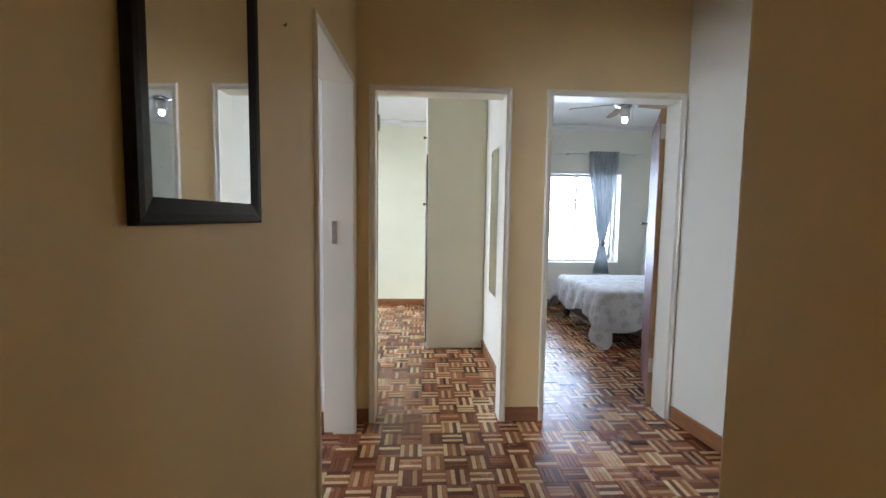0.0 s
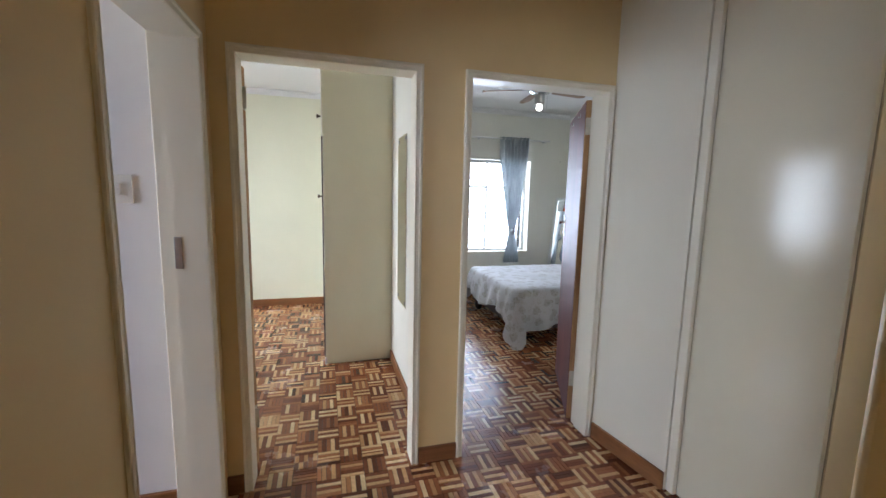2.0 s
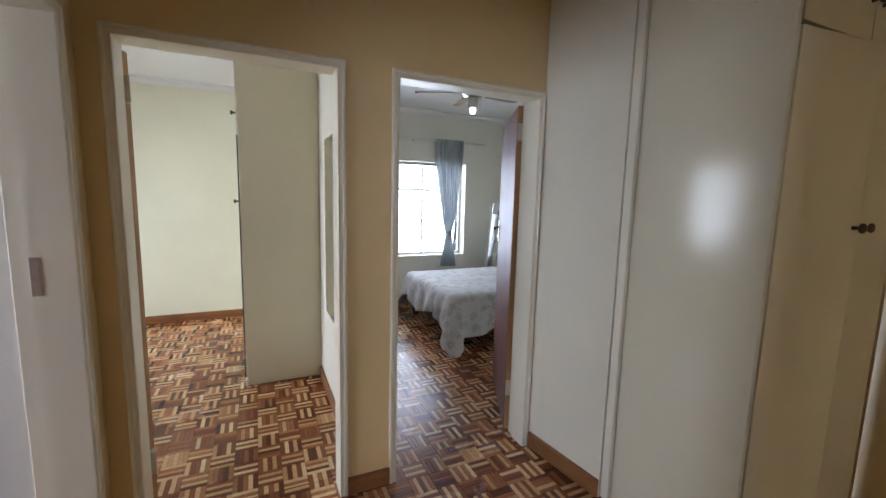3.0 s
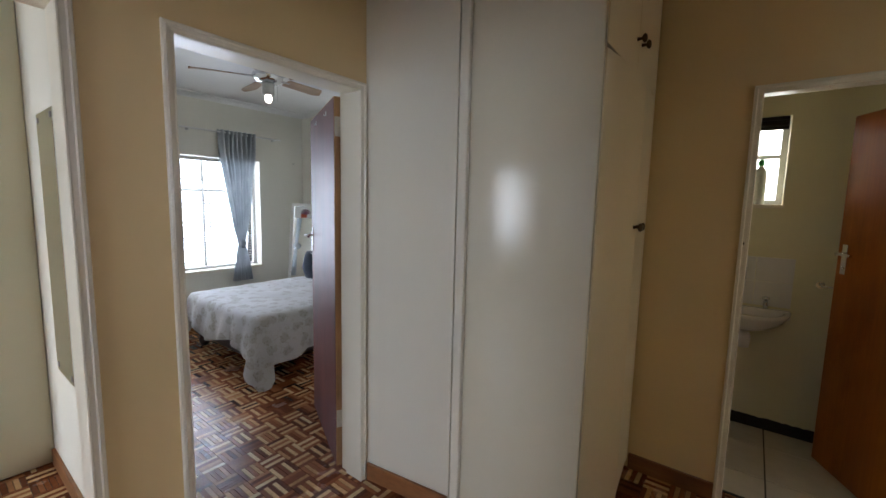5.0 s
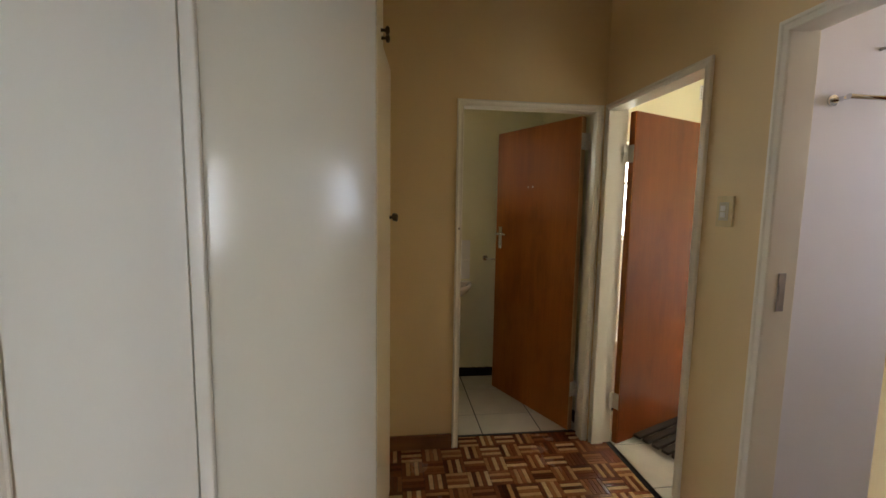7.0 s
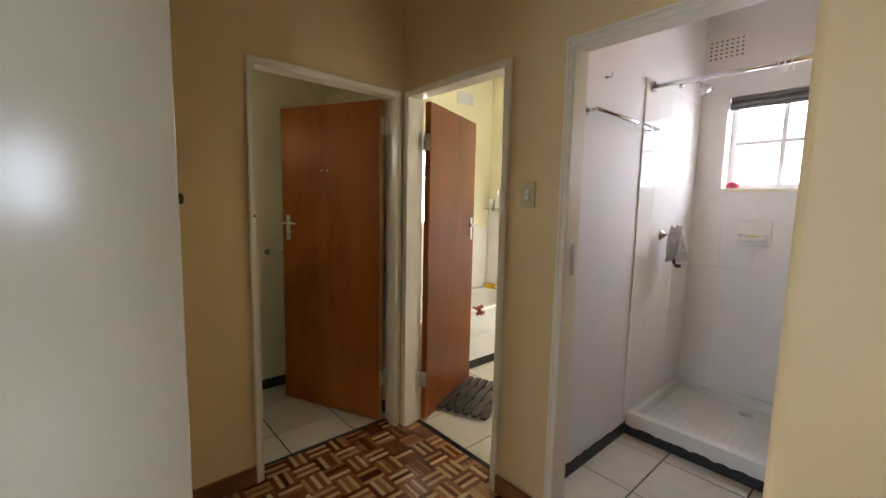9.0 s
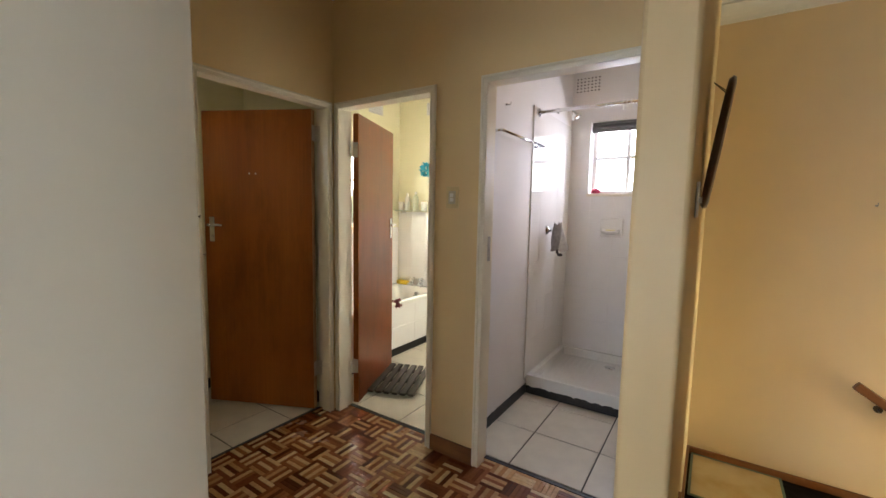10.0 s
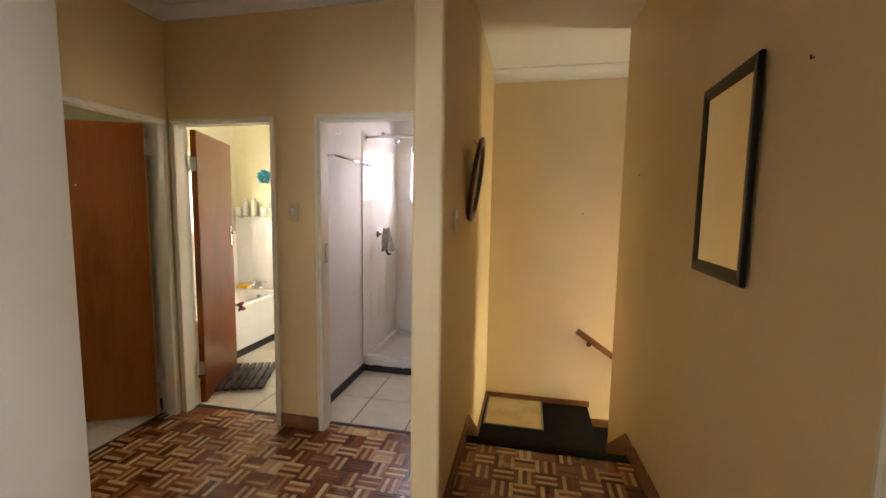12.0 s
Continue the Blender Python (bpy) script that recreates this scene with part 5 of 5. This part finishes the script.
perforated("air_vent", pose(2.105, -1.9195, 2.455, 0, 0, 180), 0.215, 0.135, 7, 5, "white air vent with rows of square holes")
perforated("air_vent", pose(4.149, -1.40, 2.43, 0, 0, -90), 0.22, 0.12, 7, 5, "cream air vent high on the bathroom wall")
perforated("air_vent", pose(3.755, -1.9195, 2.45, 0, 0, 180), 0.215, 0.135, 7, 5, "cream air vent above the bathtub wall")

dish = thing("soap_dish", pose(1.737, -1.912, 1.19, 0, 0, 180), "white ceramic soap dish let into the tiles", "soap dish")
bm = B()
box(bm, -0.095, -0.026, 0.0, 0.095, -0.001, 0.165, 0.010, 3)
part("back_plate", bm, CERAMIC, dish)
part("bowl", lathe(B(), [(0.035, 0.0), (0.07, 0.012), (0.078, 0.040), (0.070, 0.042), (0.060, 0.018), (0.001, 0.014)], (0, -0.042, 0.025), (0, -0.25, 1), 26, (1, 0.55)), CERAMIC, dish)
soap = solid("soap_bar", box(B(), -0.036, -0.016, 0, 0.036, 0.016, 0.018, 0.007, 3), plain("pale_yellow_soap", (0.72, 0.66, 0.25), 0.4), "pale yellow soap bar in the dish", "soap", "", pose(1.737, -1.868, 1.236))

tap = thing("shower_tap", pose(2.121, -1.34, 1.25), "chrome shower tap with a grey cloth hung on it", "tap")
part("rose", lathe(B(), [(0.038, 0.0), (0.036, 0.008), (0.020, 0.020), (0.014, 0.03)], (0, 0, 0), (-1, 0, 0), 22), CHROME, tap)
part("spindle", tube(B(), (-0.025, 0, 0), (-0.09, 0, 0), 0.011), CHROME, tap)
part("handle", lathe(B(), [(0.012, 0), (0.027, 0.006), (0.027, 0.030), (0.018, 0.038)], (-0.085, 0, 0), (-1, 0, 0), 12), CHROME, tap)
face = thing("wash_cloth", pose(2.021, -1.34, 1.20), "crumpled grey wash cloth over the tap", "cloth")
bm, rows = B(), []
for k in range(13):
    f = k / 12
    rows.append([bm.verts.new(((0.026 + 0.036 * f) * math.cos(t) * (1 + 0.35 * math.sin(3 * t + 4 * f)), (0.032 + 0.040 * f) * math.sin(t) * (1 + 0.25 * math.sin(2 * t + 2)), 0.105 - 0.21 * f + 0.012 * math.sin(4 * t))) for t in (2 * math.pi * i / 28 for i in range(28))])
grid_faces(bm, rows, True)
bm.faces.new(rows[0])
part("fold", bm, cloth("grey_wash_cloth", (0.46, 0.44, 0.42), 0.7, 40), face)
part("hem", sweep(B(), [rows_p for rows_p in [(0.02, -0.05, -0.10), (0.03, -0.075, -0.13), (0.01, -0.06, -0.15), (-0.02, -0.03, -0.145)]], 0.012), cloth("dark_cloth_hem", (0.07, 0.06, 0.06)), face, "dark wet hem")

crod = thing("shower_rail", pose(1.192, -1.06, 2.12), "chrome shower curtain rail across the shower", "shower rail")
part("rail", tube(B(), (0.0, 0, 0), (0.936, 0, 0), 0.0125), CHROME, crod)
for x, s in ((0, 1), (0.929, -1)):
    part("flange", tube(B(), (x, 0, 0), (x + s * 0.012, 0, 0), 0.030, 18), CHROME, crod)
for x in (0.30, 0.325, 0.35):
    part("ring", sweep(B(), [(x, 0.017 * math.cos(t), -0.012 + 0.030 * math.sin(t)) for t in (2 * math.pi * i / 12 for i in range(13))], 0.003, 6), PLASTIC, crod, "white plastic curtain ring")
head = thing("shower_fitting", pose(2.121, -1.48, 2.22), "chrome shower head on a short arm", "shower")
part("rose", tube(B(), (0, 0, 0), (-0.008, 0, 0), 0.024, 16), CHROME, head)
part("arm", sweep(B(), [(0, 0, 0), (-0.05, 0, 0.005), (-0.10, 0, -0.005), (-0.13, 0, -0.03)], 0.008), CHROME, head)
part("spray", lathe(B(), [(0.012, 0), (0.018, 0.02), (0.034, 0.05), (0.036, 0.06), (0.001, 0.062)], (-0.125, 0, -0.025), (-0.6, 0, -0.8), 20), CHROME, head)
trail = thing("towel_rail", pose(2.129, -0.33, 1.87), "chrome towel rail on the shower room wall", "towel rail")
part("bar", tube(B(), (-0.065, 0.0, 0), (-0.065, -0.72, 0), 0.009), CHROME, trail)
for y in (-0.01, -0.71):
    part("post", sweep(tube(B(), (0, y, 0), (-0.008, y, 0), 0.020, 16), [(-0.006, y, 0), (-0.068, y, 0)], 0.008), CHROME, trail)
hook(2.129, -0.52, 2.06, (-1, 0, 0), "small nail high on the shower room wall")
bm = lathe(B(), [(0.012, 0.0), (0.034, 0.008), (0.040, 0.026), (0.026, 0.044), (0.004, 0.05)], segs=18)
for v in bm.verts:
    v.co += Vector((noise.noise(v.co * 60), noise.noise(v.co * 60 + Vector((2, 2, 2))), 0)) * 0.010
solid("bath_puff", bm, cloth("pink_mesh_puff", (0.55, 0.06, 0.12)), "pink mesh bath puff on the shower sill", "bath puff", "", pose(1.90, -1.97, WIN_SHOWER[2] + 0.005))


# ---- bathroom ----
def bathtub():
    ob = thing("bathtub", pose(3.452, -1.909, 0.0), "white enamelled bathtub behind a tiled side", "bathtub")
    W, L, H = 0.69, 1.66, 0.50
    bm, rows = B(), []
    def ring(inset, z, r, near=0.0):
        pts = []
        x0, x1, y0, y1 = inset, W - inset, inset + near * 0.2, L - inset - near
        for cx, cy, a0 in ((x1 - r, y1 - r, 0), (x0 + r, y1 - r, 90), (x0 + r, y0 + r, 180), (x1 - r, y0 + r, 270)):
            for i in range(8):
                a = math.radians(a0 + 90 * i / 7)
                pts.append(bm.verts.new((cx + r * math.cos(a), cy + r * math.sin(a), z)))
        return pts
    rows = [ring(0.0, H - 0.03, 0.02), ring(0.0, H, 0.02), ring(0.006, H + 0.012, 0.02), ring(0.045, H + 0.012, 0.06), ring(0.062, H - 0.004, 0.10), ring(0.085, H - 0.15, 0.13, 0.05), ring(0.12, H - 0.36, 0.16, 0.16), ring(0.20, H - 0.39, 0.10, 0.25)]
    grid_faces(bm, rows, True)
    bm.faces.new(rows[-1])
    part("shell", bm, CERAMIC, ob)
    for i in range(3):
        for z0, z1 in ((0.07, 0.27), (0.271, H - 0.031)):
            part("side_tile", box(B(), 0.003, L - 0.55 * (i + 1) + 0.0003, z0, 0.010, L - 0.55 * i - 0.0003, z1, 0.0008), TILE_WALL, ob)
    part("core", box(B(), 0.0105, 0.02, 0.002, 0.05, L - 0.02, H - 0.032), WHITE_GROUT, ob)
    part("plinth_band", box(B(), -0.004, 0.0, 0.001, 0.0025, L, 0.072), BLACK_PAINT, ob, "black painted band along the floor")
    part("overflow", tube(B(), (0.34, 0.085, H - 0.07), (0.34, 0.10, H - 0.075), 0.030, 20), CHROME, ob, "chrome overflow rose")
    for x in (0.31, 0.44):
        bm = tube(B(), (x, 0.045, H + 0.010), (x, 0.045, H + 0.085), 0.018)
        sweep(bm, [(x, 0.045, H + 0.05), (x, 0.085, H + 0.055), (x, 0.115, H + 0.035)], 0.014)
        t = part("tap", bm, CHROME, ob, "chrome pillar tap")
        bm = B()
        for a in range(4):
            tube(bm, (x, 0.045, H + 0.085), (x + 0.036 * math.cos(a * math.pi / 2), 0.045 + 0.036 * math.sin(a * math.pi / 2), H + 0.098), 0.008, 8)
        tube(bm, (x, 0.045, H + 0.07), (x, 0.045, H + 0.112), 0.013)
        part("tap_head", bm, CHROME, t)
    return ob


bathtub()
solid("bath_sponge", box(B(), -0.075, -0.035, 0, 0.075, 0.035, 0.045, 0.012, 3), plain("yellow_sponge", (0.72, 0.50, 0.03), 0.9, 0, 0.2, 120, 0.6), "yellow sponge on the bath rim", "sponge", "", pose(4.03, -1.865, 0.5125))
bm, rows = B(), []
for k in range(11):
    f = k / 10
    a = math.pi * f
    rows.append([bm.verts.new((0.028 - 0.06 * f + 0.006 * math.sin(j), 0.09 * (j / 9 - 0.5) * (1 + 0.2 * math.sin(3 * f)), 0.02 + 0.018 * math.sin(a * 1.2) - 0.075 * max(0, f - 0.45) + 0.008 * math.sin(j * 1.4 + 5 * f))) for j in range(10)])
grid_faces(bm, rows)
bmesh.ops.solidify(bm, geom=list(bm.faces), thickness=0.006)
solid("face_cloth", bm, cloth("maroon_face_cloth", (0.17, 0.012, 0.03)), "maroon face cloth over the bath edge", "cloth", "", pose(3.468, -1.08, 0.498))

shelf = thing("glass_shelf", pose(3.52, -1.911, 1.385), "narrow glass shelf with bottles above the bath", "shelf")
part("glass", box(B(), 0, 0.001, -0.006, 0.60, 0.115, 0.0, 0.001), plain("green_edged_glass", (0.45, 0.52, 0.46), 0.1), shelf)
for x in (0.08, 0.52):
    part("bracket", box(B(), x - 0.008, 0.0005, -0.03, x + 0.008, 0.08, -0.0065, 0.002), CHROME, shelf)
WHITE_P, CREAM_P = plain("white_bottle_plastic", (0.74, 0.74, 0.70), 0.3), plain("cream_bottle_plastic", (0.60, 0.62, 0.46), 0.35)
bottle("shampoo_bottle", pose(3.97, -1.855, 1.3855), 0.030, 0.20, WHITE_P, "white shampoo bottle on the glass shelf", PLASTIC)
bottle("shampoo_bottle", pose(3.85, -1.855, 1.3855), 0.032, 0.215, CREAM_P, "cream and green shampoo bottle on the glass shelf", PLASTIC)
cup_ = thing("tumbler", pose(3.73, -1.855, 1.3855), "pale plastic tumbler on the glass shelf", "tumbler", "tumblers on the shelf")
part("cup", lathe(B(), [(0.030, 0), (0.036, 0.10), (0.033, 0.10), (0.028, 0.005), (0.001, 0.005)], segs=20), PLASTIC, cup_)
tub_ = thing("tumbler", pose(4.06, -1.855, 1.3855), "pale plastic tumbler on the glass shelf", "tumbler", "tumblers on the shelf")
part("cup", lathe(B(), [(0.030, 0), (0.036, 0.10), (0.033, 0.10), (0.028, 0.005), (0.001, 0.005)], segs=20), PLASTIC, tub_)
brush = thing("toothbrush_mug", pose(3.63, -1.855, 1.3855), "mug of dark toothbrushes on the glass shelf", "mug")
part("mug", lathe(B(), [(0.028, 0), (0.032, 0.09), (0.029, 0.09), (0.024, 0.005), (0.001, 0.005)], segs=18), MILKY, brush)
for k in range(3):
    part("toothbrush", tube(B(), (0.006 * k - 0.006, 0, 0.01), (0.02 * k - 0.025, 0.012 * (k - 1), 0.16), 0.004, 8), BLACK_FRAME, brush)
bm = B()
for k in range(90):
    a, b = rng_t.uniform(0, 2 * math.pi), rng_t.uniform(-1, 1)
    r = 0.072
    q = Vector((math.cos(a) * math.sqrt(1 - b * b), 0.7 * math.sin(a) * math.sqrt(1 - b * b), b)) * r
    t = Vector((rng_t.uniform(-1, 1), rng_t.uniform(-1, 1), rng_t.uniform(-1, 1))) * 0.022
    vs = [bm.verts.new(q + t), bm.verts.new(q * 0.55 + t.yzx), bm.verts.new(q * 1.05 - t), bm.verts.new(q * 0.9 - t.zxy)]
    bm.faces.new(vs)
puff = thing("bath_puff", pose(3.70, -1.835, 1.84), "turquoise mesh bath puff hung on the wall", "bath puff")
part("mesh", bm, cloth("turquoise_mesh", (0.02, 0.36, 0.48)), puff)
part("loop", sweep(B(), [(0, -0.01, 0.05), (0.004, -0.05, 0.11), (0, -0.078, 0.13)], 0.002, 6), PLASTIC, puff)


def duckboard():
    """A slatted wooden bath mat propped at the foot of the door."""
    ob = thing("duckboard_mat", pose(3.052, -0.60, 0.0, 0, 0, -68), "dark slatted wooden bath mat on the tiles", "bath mat")
    w = wood("wet_dark_mat_wood", (0.018, 0.011, 0.008), (0.055, 0.034, 0.024), 0.55, 7, 0)
    for x in (-0.20, 0.0, 0.20):
        part("cross_batten", box(B(), x - 0.02, -0.205, 0.001, x + 0.02, 0.205, 0.020, 0.003), w, ob)
    for k in range(7):
        y = -0.189 + 0.063 * k
        part("slat", box(B(), -0.28, y - 0.022, 0.0205, 0.28, y + 0.022, 0.040, 0.004, 2), w, ob)
    return ob


duckboard()


# ---- floor pieces ----
def piece_mesh(name, lx, ly, h, material, chamfer=0.0008):
    """A block standing on z = -h with a chamfered top; no underside."""
    bm = B()
    x, y, c = lx / 2, ly / 2, chamfer
    lo = [bm.verts.new(p) for p in ((-x, -y, -h), (x, -y, -h), (x, y, -h), (-x, y, -h))]
    mid = [bm.verts.new(p) for p in ((-x, -y, -c), (x, -y, -c), (x, y, -c), (-x, y, -c))]
    top = [bm.verts.new(p) for p in ((-x + c, -y + c, 0), (x - c, -y + c, 0), (x - c, y - c, 0), (-x + c, y - c, 0))]
    for i in range(4):
        k = (i + 1) % 4
        bm.faces.new((lo[i], lo[k], mid[k], mid[i]))
        bm.faces.new((mid[i], mid[k], top[k], top[i]))
    bm.faces.new(top)
    return finish(name, bm, material)


SQUARE, COUNT = 0.1195, 5
FINGER = SQUARE / COUNT
rng = random.Random(4)
floor_of = {o.name: o for o in scene.objects if o.name.startswith("floor_")}


def parquet(floor_name, x0, y0, x1, y1, near=None):
    """Basket-weave mosaic: squares of five fingers turned in alternation; those in the stretch near are parts."""
    owner = floor_of[floor_name]
    verts, faces, tones, kept = [], [], [], 0
    i0, i1 = math.floor(x0 / SQUARE), math.ceil(x1 / SQUARE)
    j0, j1 = math.floor(y0 / SQUARE), math.ceil(y1 / SQUARE)
    for i in range(i0, i1):
        for j in range(j0, j1):
            along = (i + j) % 2
            mood = rng.random()
            blond = {1, 3} if mood < 0.42 else {0, 2, 4} if mood < 0.55 else {1} if mood < 0.63 else {3} if mood < 0.71 else {0, 3} if mood < 0.79 else set(range(5)) if mood < 0.82 else set()
            for k in range(COUNT):
                a0, a1 = (k * FINGER, (k + 1) * FINGER)
                px0, px1, py0, py1 = (0, SQUARE, a0, a1) if along else (a0, a1, 0, SQUARE)
                gx, gy = rng.uniform(0.0003, 0.0009), rng.uniform(0.0003, 0.0009)
                lift = rng.uniform(-0.0006, 0.0)
                ax, bx = max(x0, i * SQUARE + px0 + gx), min(x1, i * SQUARE + px1 - gx)
                ay, by = max(y0, j * SQUARE + py0 + gy), min(y1, j * SQUARE + py1 - gy)
                if bx - ax < 0.003 or by - ay < 0.003:
                    continue
                if near and kept < 300 and near[0] < ax and bx < near[1] and near[2] < ay and by < near[3]:
                    ob = new("parquet_finger", finger_mesh[along, k in blond])
                    ob.parent = owner
                    ob.location = ((ax + bx) / 2, (ay + by) / 2, lift)
                    kept += 1
                    continue
                tones += [int(k in blond)] * 5
                b, c = len(verts), 0.0006
                verts += [(ax, ay, -0.004), (bx, ay, -0.004), (bx, by, -0.004), (ax, by, -0.004), (ax + c, ay + c, lift), (bx - c, ay + c, lift), (bx - c, by - c, lift), (ax + c, by - c, lift)]
                faces += [(b, b + 1, b + 5, b + 4), (b + 1, b + 2, b + 6, b + 5), (b + 2, b + 3, b + 7, b + 6), (b + 3, b, b + 4, b + 7), (b + 4, b + 5, b + 6, b + 7)]
    me = bpy.data.meshes.new("parquet_fingers")
    me.from_pydata(verts, [], faces)
    me.materials.append(PARQUET)
    me.materials.append(PARQUET_LIGHT)
    me.polygons.foreach_set("material_index", tones)
    ob = new("parquet_fingers", me)
    ob.parent = owner
    return tagged(ob, kind="stuff")


finger_mesh = {(a, t): piece_mesh("parquet_finger", (SQUARE if a else FINGER) - 0.0011, (FINGER if a else SQUARE) - 0.0011, 0.004, PARQUET_LIGHT if t else PARQUET) for a in (0, 1) for t in (False, True)}
parquet("floor_hall", 0.0005, -0.085, 1.05, 0.0)
parquet("floor_hall", 0.0005, 0.0, 3.214, 2.565, (0.4, 2.2, 1.2, 1.75))
parquet("floor_hall", 1.20, -0.092, 3.10, 0.0)
parquet("floor_bedroom", 1.186, 2.565, 4.05, 5.88)
parquet("floor_small_bedroom", -1.6, 2.565, 1.085, 5.88)
parquet("floor_side_room", -1.2, 0.6, -0.0005, 2.374)


def tiles(owner_name, x0, y0, x1, y1, pitch, ox, oy, material=None):
    owner = floor_of[owner_name]
    shared = {}
    for i in range(math.floor((x0 - ox) / pitch), math.ceil((x1 - ox) / pitch)):
        for j in range(math.floor((y0 - oy) / pitch), math.ceil((y1 - oy) / pitch)):
            ax, bx = max(x0, ox + i * pitch + 0.0038), min(x1, ox + (i + 1) * pitch - 0.0038)
            ay, by = max(y0, oy + j * pitch + 0.0038), min(y1, oy + (j + 1) * pitch - 0.0038)
            if bx - ax < 0.01 or by - ay < 0.01:
                continue
            key = (round(bx - ax, 3), round(by - ay, 3))
            if key not in shared:
                shared[key] = piece_mesh("floor_tile", *key, 0.004, material or TILE_FLOOR, 0.0012)
            ob = new("floor_tile", shared[key])
            ob.parent = owner
            ob.location = ((ax + bx) / 2, (ay + by) / 2, 0.0)


tiles("floor_shower", 1.195, -1.03, 2.128, -0.112, 0.395, 1.855, -0.52)
tiles("floor_bathroom", 2.242, -1.915, 4.148, -0.112, 0.395, 1.855, -0.52)
tiles("floor_toilet", 3.232, 0.002, 4.148, 1.198, 0.395, 1.855 + 0.05, -0.52)
for nm, x0, y0, x1, y1 in (("t", 1.24, -0.111, 1.98, -0.092), ("t", 2.337, -0.111, 3.058, -0.092), ("t", 3.214, 0.060, 3.231, 0.848)):
    solid("trim", box(B(), x0, y0, -0.003, x1, y1, 0.0035, 0.001), BLACK_PAINT, "dark threshold strip between parquet and tiles", "threshold strip")
